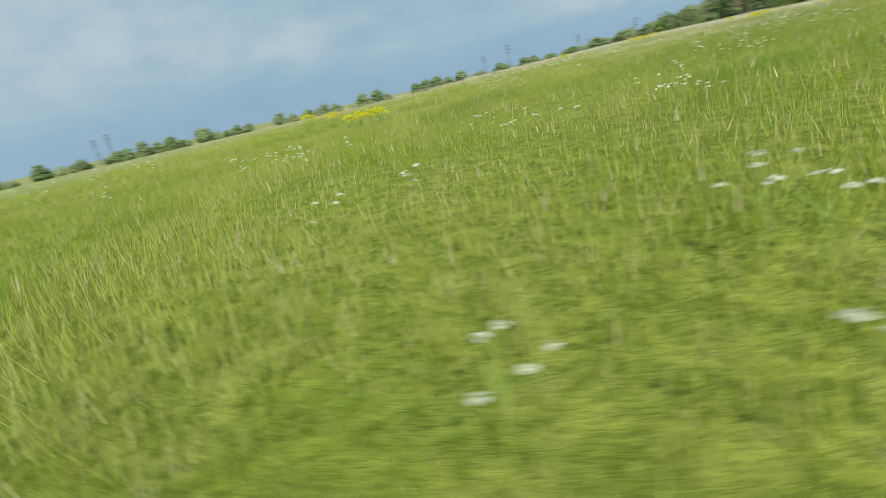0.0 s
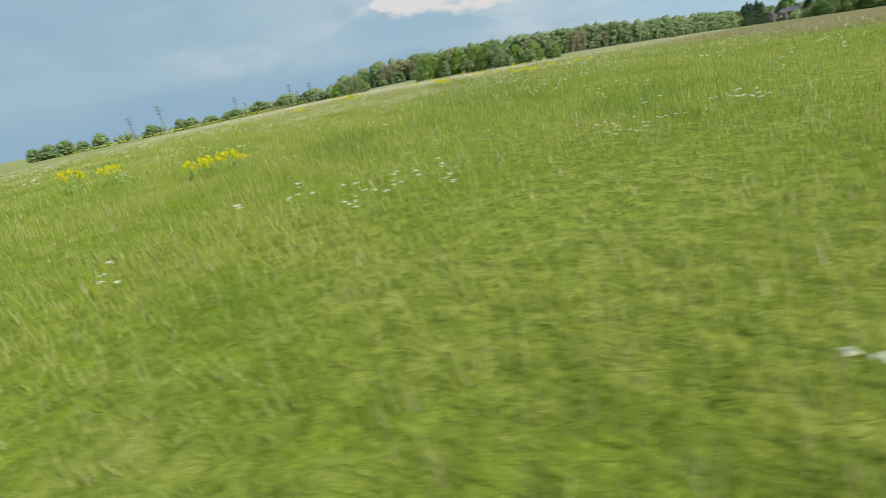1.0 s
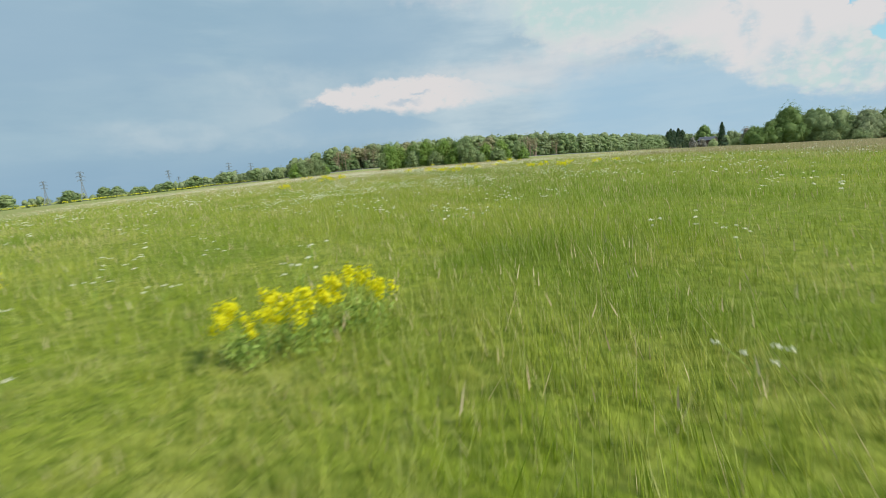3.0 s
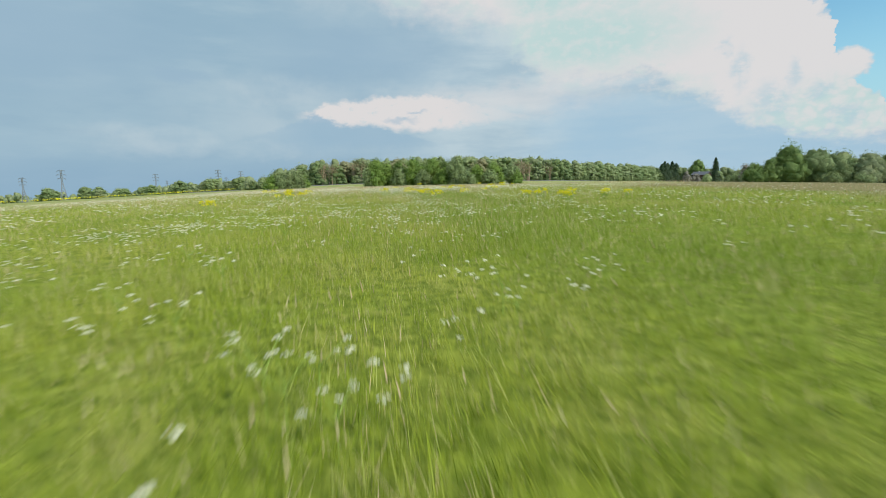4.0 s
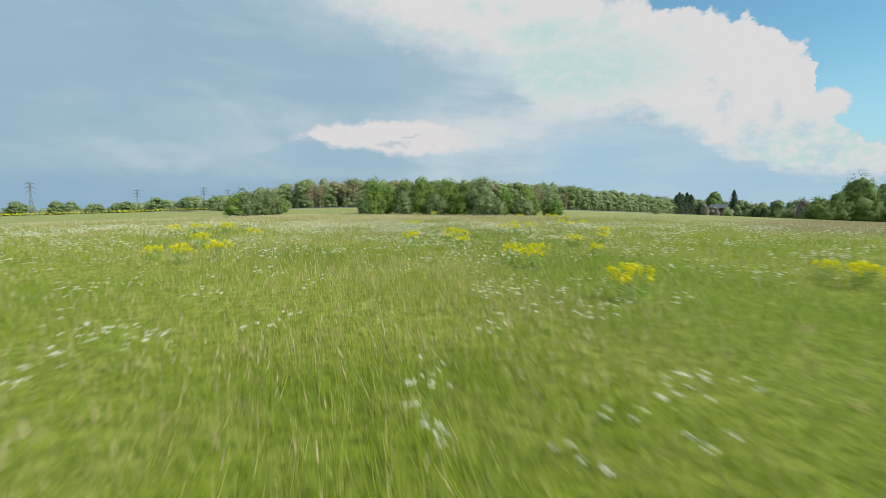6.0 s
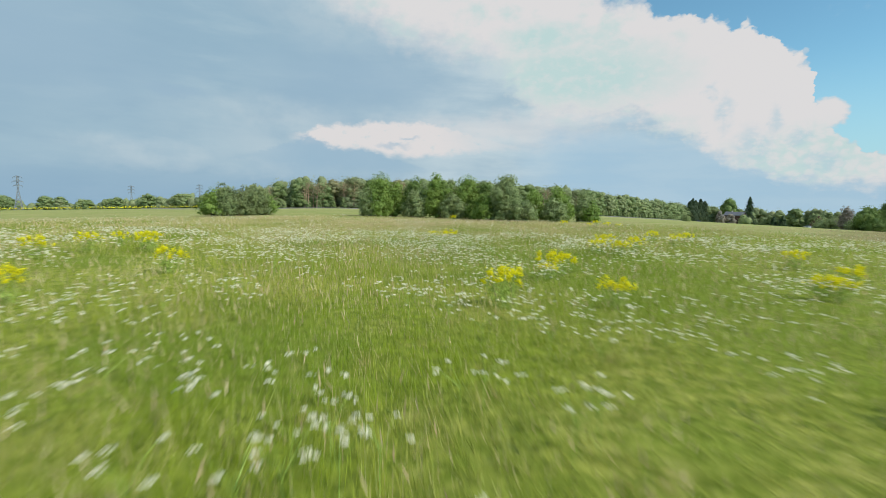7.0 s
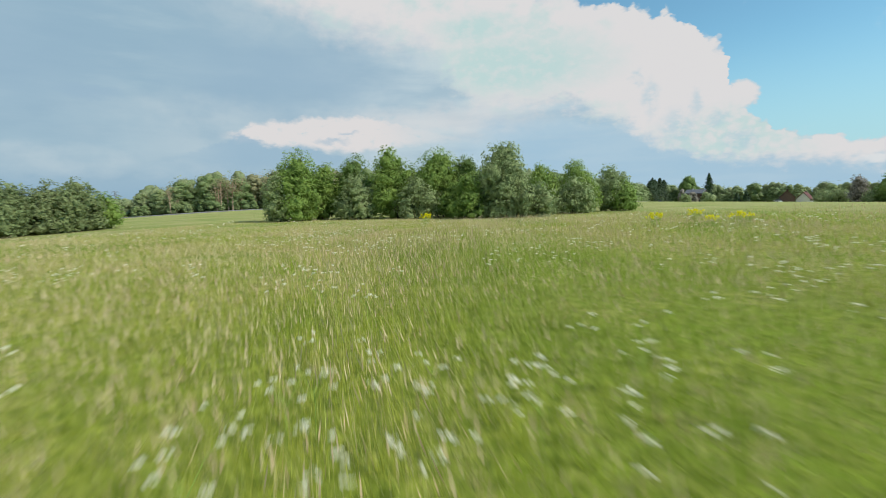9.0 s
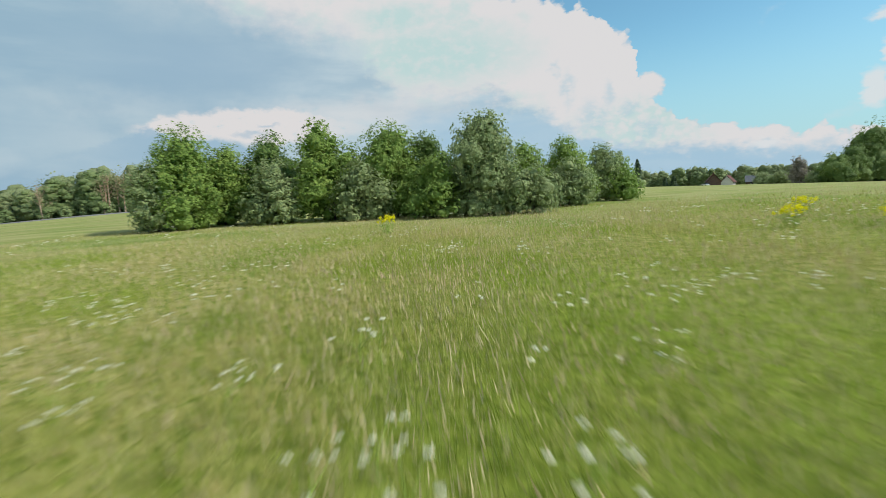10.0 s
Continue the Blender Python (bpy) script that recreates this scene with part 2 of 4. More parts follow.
def meadow_tint(n):
    """The sward's colour over the plan: lush green, yellow-green, dry reddish seed heads in patches, and a strip of
    painted shade.
    """
    p = place(n)
    flat = n.vec("MULTIPLY", p, (1.0, 1.0, 0.0))
    wide, mid, small = n.noise(flat, 0.035, 3.0), n.noise(flat, 0.16, 4.0), n.noise(flat, 0.7, 3.0)
    c = n.mix(n.ramp(mid, 0.36, 0.64), rgb(0.281, 0.364, 0.029), rgb(0.436, 0.463, 0.075))
    c = n.mix(n.math("MULTIPLY", n.ramp(small, 0.45, 0.68), 0.5), c, rgb(0.502, 0.472, 0.151))
    axis = n.add("ShaderNodeSeparateXYZ")
    n.link(p, axis.inputs[0])
    dry = n.math("MULTIPLY", n.math("MULTIPLY", n.ramp(wide, 0.50, 0.64), n.ramp(mid, 0.40, 0.60)), n.ramp(axis.outputs[1], -12, 30, 0.15, 1.0))
    # drier and browner towards the clump and along the field's eastern side
    east = n.math("MULTIPLY", n.ramp(axis.outputs[0], 45, 85), n.ramp(axis.outputs[1], 200, 150))
    north = n.math("MULTIPLY", n.ramp(axis.outputs[1], 78, 96), 0.8)
    dry = n.math("MAXIMUM", n.math("MULTIPLY", dry, 0.6), n.math("MAXIMUM", n.math("MULTIPLY", east, 0.3), n.math("MULTIPLY", north, n.ramp(mid, 0.35, 0.6))))
    c = n.mix(dry, c, rgb(0.569, 0.446, 0.219))
    c = n.mix(n.math("MULTIPLY", sorrel_ground(n, axis), 0.85), c, rgb(0.335, 0.257, 0.113))
    lush_and_shade = n.math("MAXIMUM", n.ramp(n.noise(flat, 0.13, 3.0, 0.5), 0.54, 0.66), n.ramp(n.vec("LENGTH", n.vec("SUBTRACT", flat, (6.5, 67.0, 0.0))), 9.0, 3.0))
    # strip right of the path: blades' self-shading away from the sun, painted as darker green
    strip = n.math("MULTIPLY", n.math("MULTIPLY", n.ramp(axis.outputs[0], 1.5, 5.0), n.ramp(axis.outputs[0], 17.0, 9.0)), n.math("MULTIPLY", n.ramp(small, 0.35, 0.55, 0.35, 0.95), n.math("MULTIPLY", n.ramp(axis.outputs[1], 106, 90), n.ramp(axis.outputs[1], -8, 10, 0.2, 1.0))))
    tuft = n.ramp(n.vec("LENGTH", n.vec("MULTIPLY", n.vec("SUBTRACT", flat, (0.3, -0.4, 0.0)), (0.5, 0.8, 0.0))), 1.3, 0.8)
    lush_and_shade = n.math("MAXIMUM", n.math("MAXIMUM", lush_and_shade, strip), tuft)
    c = n.mix(n.math("MULTIPLY", lush_and_shade, 0.8), c, rgb(0.172, 0.277, 0.020))
    # single tussocks: dark green ones, straw-coloured ones and a few reddish
    tuft = n.noise(flat, 2.3, 3.0, 0.6)
    c = n.mix(n.ramp(tuft, 0.46, 0.34, 0.0, 0.55), c, rgb(0.163, 0.244, 0.023))
    c = n.mix(n.math("MULTIPLY", n.ramp(tuft, 0.56, 0.70, 0.0, 0.6), n.ramp(axis.outputs[1], -12, 25, 0.75, 1.0)), c, rgb(0.536, 0.496, 0.181))
    c = n.mix(n.math("MULTIPLY", n.ramp(n.noise(flat, 1.4, 3.0), 0.60, 0.70), n.ramp(axis.outputs[1], -10, 40, 0.2, 0.6)), c, rgb(0.436, 0.314, 0.151))
    return c, small


def ground_colour(n):
    c, small = meadow_tint(n)
    p = place(n)
    grain = n.noise(n.vec("MULTIPLY", p, (1.0, 1.0, 0.3)), 9.0, 5.0, 0.65)
    # thatch and soil between the tufts near by; mown fields with a closed sward beyond
    p2 = n.vec("SUBTRACT", p, (0.0, 60.0, 0.0))
    axis = n.add("ShaderNodeSeparateXYZ")
    n.link(p, axis.inputs[0])
    wander = n.math("MULTIPLY", n.math("SUBTRACT", n.noise(p, 0.05, 3.0), 0.5), 24.0)
    fields = n.math("MAXIMUM", n.ramp(n.math("ADD", axis.outputs[1], wander), 102, 124), n.math("MAXIMUM", n.ramp(n.math("ADD", n.math("ABSOLUTE", axis.outputs[0]), wander), 38, 54), n.ramp(n.vec("LENGTH", p2), 90, 130)))
    thatch = n.mix(n.ramp(grain, 0.35, 0.65), rgb(0.120, 0.172, 0.016), rgb(0.225, 0.270, 0.042))
    near = n.mix(n.ramp(n.noise(p, 3.0, 4.0), 0.42, 0.62), thatch, n.mix(0.5, c, thatch))
    streak = n.noise(n.vec("MULTIPLY", p, (0.05, 0.35, 0.3)), 1.0, 4.0)
    sward = n.mix(n.ramp(streak, 0.38, 0.62), rgb(0.20, 0.245, 0.075), rgb(0.29, 0.315, 0.125))
    sward = n.mix(n.math("MULTIPLY", n.ramp(n.noise(p, 0.018, 3.0), 0.45, 0.65), 0.6), sward, rgb(0.30, 0.325, 0.125))
    sward = n.mix(0.25, sward, c)
    brown = sorrel_ground(n, axis)
    sward = n.mix(n.math("MULTIPLY", brown, 0.85), sward, rgb(0.215, 0.180, 0.080))
    fields = n.math("MAXIMUM", fields, brown)
    c = n.mix(fields, near, sward)
    return c, grain, (0.6, 0.2)


def blade_colour(n):
    c, small = meadow_tint(n)
    r = island(n)
    c = n.mix(n.ramp(r, 0.0, 0.55), n.mix(0.6, c, rgb(0.176, 0.252, 0.023)), c)
    c = n.mix(n.math("MULTIPLY", n.ramp(r, 0.72, 0.9), 0.6), c, rgb(0.536, 0.570, 0.204))
    c = n.mix(n.math("MULTIPLY", n.ramp(r, 0.90, 0.96), 0.8), c, rgb(0.620, 0.496, 0.287))
    return c, None, None


MEADOW = surface("meadow", ground_colour, 0.95, 0.0, 0.1)
BLADES = surface("grass_blades", blade_colour, 0.65, 0.32, 0.12)


def ear_colour(n):
    r = island(n)
    c = n.mix(r, rgb(0.52, 0.37, 0.23), rgb(0.70, 0.57, 0.36))
    return n.mix(n.math("MULTIPLY", n.ramp(n.noise(place(n), 0.3, 3.0), 0.45, 0.62), 0.6), c, rgb(0.55, 0.50, 0.26)), None, None


EARS = surface("grass_ears", ear_colour, 0.7, 0.25, 0.2)


def leafy(name, a, b, c, share=0.35):
    def build(n):
        r, o = island(n), object_random(n)
        col = n.mix(r, rgb(*a), rgb(*b))
        col = n.mix(n.math("MULTIPLY", o, 0.55), col, rgb(*c))
        patch = n.noise(place(n), 0.5, 2.0)
        col = n.mix(n.math("MULTIPLY", n.ramp(patch, 0.45, 0.65), 0.35), col, rgb(*b))
        return col, n.noise(place(n), 3.2, 4.0, 0.7), (1.0, 0.35)
    return surface(name, build, 0.55, share, 0.3)


LEAF_BRIGHT = leafy("willow_leaves", (0.189, 0.295, 0.059), (0.366, 0.496, 0.118), (0.248, 0.378, 0.083))
LEAF_GREY = leafy("sallow_leaves", (0.248, 0.330, 0.130), (0.425, 0.507, 0.236), (0.319, 0.389, 0.165))
LEAF_DULL = leafy("dull_sallow_leaves", (0.201, 0.271, 0.106), (0.319, 0.389, 0.165), (0.283, 0.307, 0.153))
LEAF_DARK = leafy("alder_leaves", (0.142, 0.236, 0.059), (0.260, 0.366, 0.100), (0.201, 0.295, 0.083))
LEAF_FAR = leafy("wood_leaves", (0.236, 0.319, 0.130), (0.378, 0.448, 0.212), (0.330, 0.366, 0.201))
LEAF_RED = leafy("budding_leaves", (0.330, 0.319, 0.165), (0.448, 0.413, 0.236), (0.319, 0.342, 0.165))
LEAF_WOOD = leafy("dark_wood_leaves", (0.177, 0.260, 0.094), (0.295, 0.378, 0.153), (0.248, 0.319, 0.130))
NEEDLES = leafy("spruce_needles", (0.03, 0.065, 0.025), (0.055, 0.10, 0.035), (0.045, 0.08, 0.03), 0.1)
LEAF_PALE = leafy("pale_blossom_leaves", (0.30, 0.27, 0.22), (0.42, 0.38, 0.33), (0.25, 0.26, 0.17))


def plain(name, a, b, scale=6.0, rough=0.8, bump=0.0, metal=0.0, thin=0.0):
    def build(n):
        p = n.add("ShaderNodeTexCoord").outputs["Object"]
        g = n.noise(p, scale, 5.0, 0.6)
        w = n.noise(p, scale * 0.13, 3.0)
        c = n.mix(n.ramp(g, 0.3, 0.7), rgb(*a), rgb(*b))
        c = n.mix(n.math("MULTIPLY", n.ramp(w, 0.5, 0.7), 0.4), c, rgb(*[0.6 * v for v in a]))
        return c, (g if bump else None), (bump, 0.02)
    m = surface(name, build, rough, thin)
    m.node_tree.nodes["Principled BSDF"].inputs["Metallic"].default_value = metal
    return m


BARK = plain("bark", (0.10, 0.08, 0.06), (0.20, 0.17, 0.14), 9.0, 0.9, 0.6)
BARK_PALE = plain("pale_bark", (0.40, 0.27, 0.19), (0.52, 0.38, 0.28), 3.0, 0.85)
STEEL = plain("galvanised_steel", (0.20, 0.23, 0.26), (0.28, 0.31, 0.34), 3.0, 0.5, 0.0, 0.3)
STEM = plain("stem_green", (0.22, 0.33, 0.05), (0.34, 0.44, 0.09), 20.0, 0.6)
PETAL_WHITE = plain("umbel_white", (0.80, 0.78, 0.60), (0.86, 0.84, 0.70), 40.0, 0.7, thin=0.45)
PETAL_YELLOW = plain("rocket_yellow", (0.80, 0.72, 0.008), (0.88, 0.82, 0.015), 30.0, 0.6, thin=0.4)
ROOF_RED = plain("roof_red", (0.10, 0.042, 0.036), (0.15, 0.06, 0.05), 2.0, 0.8)
ROOF_GREY = plain("roof_grey", (0.10, 0.11, 0.13), (0.16, 0.17, 0.19), 2.0, 0.7)
WALL_DARK = plain("wall_dark_wood", (0.10, 0.06, 0.05), (0.15, 0.10, 0.08), 2.0, 0.8)
WALL_WHITE = plain("wall_white", (0.66, 0.65, 0.62), (0.76, 0.75, 0.72), 1.5, 0.8)
GLASS_DARK = plain("window_glass", (0.03, 0.04, 0.05), (0.05, 0.06, 0.07), 1.0, 0.1)
PAINT_WHITE = plain("car_white", (0.72, 0.73, 0.74), (0.78, 0.78, 0.79), 1.0, 0.25)
PAINT_BLUE = plain("car_blue", (0.03, 0.07, 0.16), (0.05, 0.09, 0.20), 1.0, 0.25)
TYRE = plain("tyre", (0.02, 0.02, 0.02), (0.035, 0.035, 0.035), 8.0, 0.85)
ASPHALT = plain("asphalt", (0.16, 0.16, 0.16), (0.22, 0.22, 0.21), 2.0, 0.9)


# ---------------------------------------------------------------- helpers for meshes
def part(name, bm, material, parent=None, label=""):
    """Links a bmesh as one mesh object under a thing or part."""
    me = bpy.data.meshes.new(name)
    bm.to_mesh(me)
    bm.free()
    me.materials.append(material)
    ob = new(name, me)
    ob.parent = parent
    return tagged(ob, label)


def from_arrays(name, verts, faces, material, parent=None, label=""):
    """A mesh from a vertex array and a face array (all faces with the same number of corners)."""
    me = bpy.data.meshes.new(name)
    verts, faces = np.asarray(verts, np.float32), np.asarray(faces, np.int32)
    count, k = faces.shape
    me.vertices.add(len(verts))
    me.vertices.foreach_set("co", verts.ravel())
    me.loops.add(count * k)
    me.loops.foreach_set("vertex_index", faces.ravel())
    me.polygons.add(count)
    me.polygons.foreach_set("loop_start", np.arange(0, count * k, k, dtype=np.int32))
    me.update(calc_edges=True)
    me.materials.append(material)
    ob = new(name, me)
    ob.parent = parent
    return tagged(ob, label)


def tube(bm, points, radii, sides=6):
    """A tapered tube through points, closed at the ends."""
    rings = []
    for i, (p, r) in enumerate(zip(points, radii)):
        a, b = points[max(i - 1, 0)], points[min(i + 1, len(points) - 1)]
        turn = (Vector(b) - Vector(a)).to_track_quat("Z", "Y")
        rings.append([bm.verts.new(Vector(p) + turn @ Vector((r * math.cos(2 * math.pi * k / sides), r * math.sin(2 * math.pi * k / sides), 0))) for k in range(sides)])
    for lo, hi in zip(rings, rings[1:]):
        for k in range(sides):
            bm.faces.new((lo[k], lo[(k + 1) % sides], hi[(k + 1) % sides], hi[k]))
    bm.faces.new(rings[0][::-1])
    bm.faces.new(rings[-1])


def block(bm, x0, x1, y0, y1, z0, z1):
    v = [bm.verts.new((x, y, z)) for z in (z0, z1) for y in (y0, y1) for x in (x0, x1)]
    for f in ((0, 2, 3, 1), (4, 5, 7, 6), (0, 1, 5, 4), (1, 3, 7, 5), (3, 2, 6, 7), (2, 0, 4, 6)):
        bm.faces.new([v[i] for i in f])


def land(x, y):
    """The ground's height: a broad, nearly level meadow that falls away gently to the west and beyond about 230 m."""
    r = np.hypot(x, np.asarray(y) - 150.0)
    t = np.maximum(0.0, r - 200.0)
    soft = np.where(t < 60, t * t / 120.0, t - 30.0)
    west, east = np.maximum(0.0, -8.0 - np.asarray(x)), np.maximum(0.0, np.asarray(x) - 50.0)
    fall = 16.0 * (1 - np.exp(-0.0032 * west * west / (west + 18.0))) + 0.034 * east * east / (east + 60.0)
    return -0.018 * soft - fall + 0.05 * np.sin(np.asarray(x) * 0.21 + 1) * np.sin(np.asarray(y) * 0.17)


# ---------------------------------------------------------------- ground
def build_ground():
    """One sheet to the horizon, with finer cells near the middle."""
    def axis(mid, near, far):
        step = [2.0 * k for k in range(int(near / 2))]
        d = near
        while d < far:
            step.append(d)
            d *= 1.12
        step = np.array(step + [far])
        return mid + np.concatenate([-step[:0:-1], step])
    xs, ys = axis(10.0, 60.0, 3500.0), axis(60.0, 110.0, 3500.0)
    gx, gy = np.meshgrid(xs, ys)
    verts = np.stack([gx, gy, land(gx, gy)], -1).reshape(-1, 3)
    w = len(xs)
    i = (np.arange(len(ys) - 1)[:, None] * w + np.arange(w - 1)[None]).ravel()
    ob = from_arrays("ground", verts, np.stack([i, i + 1, i + w + 1, i + w], -1), MEADOW)
    ob.data.polygons.foreach_set("use_smooth", np.ones(len(i), bool))
    return tagged(ob, "broad green hay meadow sloping gently away on all sides", "meadow", kind="structure")


build_ground()

STRIP = [(13, -18), (8, -20.5), (4, -20), (0, -17), (-3.3, -12), (-1, 0), (0, 30), (-2, 55), (2, 90), (9, 108)]


def strip_distance(x, y):
    best = np.full(np.shape(x), 1e9)
    for (ax, ay), (bx, by) in zip(STRIP, STRIP[1:]):
        dx, dy = bx - ax, by - ay
        t = np.clip(((x - ax) * dx + (y - ay) * dy) / (dx * dx + dy * dy), 0, 1)
        best = np.minimum(best, np.hypot(x - ax - t * dx, y - ay - t * dy))
    return best


def scatter(rng, per_m2, lo, hi, box):
    """Random spots in the box whose distance from the strip lies between lo and hi."""
    x0, x1, y0, y1 = box
    n = int(per_m2 * (x1 - x0) * (y1 - y0))
    x, y = rng.uniform(x0, x1, n), rng.uniform(y0, y1, n)
    d = strip_distance(x, y)
    ok = (d >= lo) & (d < hi)
    return x[ok], y[ok]


def blade_arrays(rng, x, y, height, width):
    """Bent, tapering blades of grass."""
    n = len(x)
    turn = rng.uniform(0, 2 * math.pi, n)
    lean = rng.normal(0.32, 0.2, n)
    way = rng.normal(2.2, 1.2, n)
    h = height * rng.uniform(0.55, 1.25, n)
    w = width * rng.uniform(0.6, 1.3, n)
    base = np.stack([x, y, land(x, y) - 0.03], -1)
    side = np.stack([np.cos(turn), np.sin(turn), 0 * turn], -1) * w[:, None] * 0.5
    bend = np.stack([np.cos(way), np.sin(way), 0 * way], -1) * (h * lean)[:, None]
    up = np.array([0, 0, 1.0]) * h[:, None]
    v = np.stack([base - side, base + side, base + up * 0.95 + bend], 1)
    return v.reshape(-1, 3), np.arange(3 * n).reshape(n, 3)


def build_grass():
    rng = np.random.default_rng(11)
    verts, faces, start = [], [], 0
    patch = lambda x, y: 0.8 + 0.35 * np.sin(x * 0.55 + 1.3 * np.sin(y * 0.31)) * np.sin(y * 0.47 + 0.8)
    for lo, hi, per, height, width, box in (
            (0, 3, 300, 0.33, 0.0115, (-18, 24, -34, 116)),
            (3, 5, 210, 0.34, 0.0125, (-18, 24, -34, 116)),
            (5, 12, 85, 0.33, 0.016, (-26, 32, -40, 122)),
            (12, 26, 36, 0.32, 0.024, (-42, 44, -50, 134)),
            (26, 60, 8, 0.32, 0.055, (-66, 66, -30, 130))):
        x, y = scatter(rng, per, lo, hi, box)
        if lo > 20:  # the tall sward thins out towards the mown fields
            keep = rng.uniform(0, 1, len(x)) < np.clip((124 - y + 5 * np.sin(x * 0.19)) / 18.0, 0, 1) * np.clip((50 - np.abs(x) + 4 * np.sin(y * 0.13)) / 14.0, 0, 1)
            x, y = x[keep], y[keep]
        if lo < 20:  # draw the blades together into tussocks
            s = 0.42
            cx, cy = np.floor(x / s), np.floor(y / s)
            jx, jy = (np.sin(cx * 12.9898 + cy * 78.233) * 43758.5453) % 1.0, (np.sin(cx * 39.346 + cy * 11.135) * 24634.634) % 1.0
            pull = 0.45 * rng.uniform(0, 1, len(x))
            x, y = x + ((cx + jx) * s - x) * pull, y + ((cy + jy) * s - y) * pull
            tall = 0.8 + 0.45 * ((jx * 7.13 + jy * 3.7) % 1.0)
        else:
            tall = 1.0
        low = 1 - 0.45 * np.clip((y - 92) / 26.0, 0, 1)  # shorter towards the mown fields
        rank = 1 + 0.7 * np.exp(-((x - 0.3) / 1.9) ** 2 - ((y + 0.4) / 1.2) ** 2)  # a rank dark tuft
        v, f = blade_arrays(rng, x, y, height * patch(x, y) * tall * low * rank, width)
        verts.append(v)
        faces.append(f + start)
        start += len(v)
    ob = from_arrays("meadow_grass", np.concatenate(verts), np.concatenate(faces), BLADES)
    tagged(ob, "tall uneven green grass with pale dry seed heads covering the meadow", "grass", kind="stuff")


build_grass()


def build_seed_heads():
    """Ripening grass ears on thin stalks, thickest where the meadow is dry."""
    rng = np.random.default_rng(21)
    verts, faces, start = [], [], 0
    for lo, hi, per, wide in ((0, 7, 34, 0.014), (7, 20, 17, 0.019), (20, 55, 3.6, 0.034)):
        x, y = scatter(rng, per, lo, hi, (-60, 64, -45, 140))
        ripe = np.interp(y, [-40, 0, 40, 62, 84, 92, 130], [0.04, 0.10, 0.4, 0.6, 1.5, 1.9, 1.7]) * np.clip(0.62 + 0.6 * np.sin(x * 0.4 + 2 * np.sin(y * 0.23)) * np.sin(y * 0.52 + 0.6), 0.12, 1.1)
        ok = rng.uniform(0, 1, len(x)) < ripe * np.clip((122 - y) / 14.0, 0, 1)
        x, y = x[ok], y[ok]
        n = len(x)
        h, lean, way = rng.uniform(0.48, 0.74, n) * (1 - 0.4 * np.clip((y - 92) / 20.0, 0, 1)), rng.normal(0.16, 0.1, n), rng.normal(2.2, 0.9, n)
        turn = rng.uniform(0, 2 * math.pi, n)
        base = np.stack([x, y, land(x, y)], -1)
        bend = np.stack([np.cos(way), np.sin(way), 0 * way], -1) * (h * lean)[:, None]
        side = np.stack([np.cos(turn), np.sin(turn), 0 * turn], -1) * wide * 0.5
        up = np.array([0, 0, 1.0]) * h[:, None]
        low = base + up * 0.76 + bend * 0.6
        v = np.stack([base - side * 0.2, base + side * 0.2, low, low - side, base + up * 0.88 + bend * 0.8 + side, base + up + bend, low + side * 0.9], 1)
        i = 7 * np.arange(n)[:, None]
        verts.append(v.reshape(-1, 3))
        faces.append(np.concatenate([i + np.array([0, 1, 2]), i + np.array([3, 4, 5]), i + np.array([3, 6, 4])]) + start)
        start += 7 * n
    ob = from_arrays("grass_ears", np.concatenate(verts), np.concatenate(faces), EARS)
    tagged(ob, "pale pinkish-tan ripening grass ears standing above the sward", "grass", kind="stuff")


build_seed_heads()


# ---------------------------------------------------------------- trees
def leaf_arrays(rng, centres, out, size, slim=0.6):
    """Rhombic leaves at the centres, facing roughly outward."""
    n = len(centres)
    nor = out + rng.normal(0, 0.36, (n, 3)) + np.array([0, 0, 0.25])
    nor /= np.linalg.norm(nor, axis=1)[:, None]
    a = np.cross(nor, rng.normal(0, 1, (n, 3)))
    a /= np.linalg.norm(a, axis=1)[:, None] + 1e-9
    b = np.cross(nor, a)
    s = (size * rng.uniform(0.6, 1.3, n))[:, None]
    v = np.stack([centres + a * s, centres + b * s * slim, centres - a * s, centres - b * s * slim], 1)
    return v.reshape(-1, 3), np.arange(4 * n).reshape(n, 4)


def crown_points(rng, lobes, count, zmin, spread=0.15, tuft=14, stray=1.15):
    """Leaves in small tufts over the outer parts of many ellipsoidal lobes, with gaps between the tufts."""
    lobes = np.asarray(lobes)
    area = (lobes[:, 3] * lobes[:, 5])
    tufts = max(8, count // tuft)
    pick = rng.choice(len(lobes), tufts, p=area / area.sum())
    d = rng.normal(0, 1, (tufts, 3))
    d /= np.linalg.norm(d, axis=1)[:, None]
    rad = np.where(rng.uniform(0, 1, tufts) < 0.8, rng.uniform(0.74, 0.99, tufts), rng.uniform(0.3, stray, tufts))
    c = lobes[pick, :3] + d * lobes[pick, 3:6] * rad[:, None]
    c, d = np.repeat(c, tuft, 0), np.repeat(d, tuft, 0)
    p = c + rng.normal(0, spread, c.shape) * np.array([1, 1, 0.8])
    ok = p[:, 2] > zmin + rng.uniform(0, 0.4, len(p))
    return p[ok], d[ok]


def ball(cuts):
    """The corners and faces of a small round lump."""
    bm = bmesh.new()
    bmesh.ops.create_icosphere(bm, subdivisions=cuts, radius=1.0)
    v, f = np.array([p.co[:] for p in bm.verts]), np.array([[p.index for p in q.verts] for q in bm.faces])
    bm.free()
    return v, f


BALLS = {1: ball(1), 2: ball(2)}


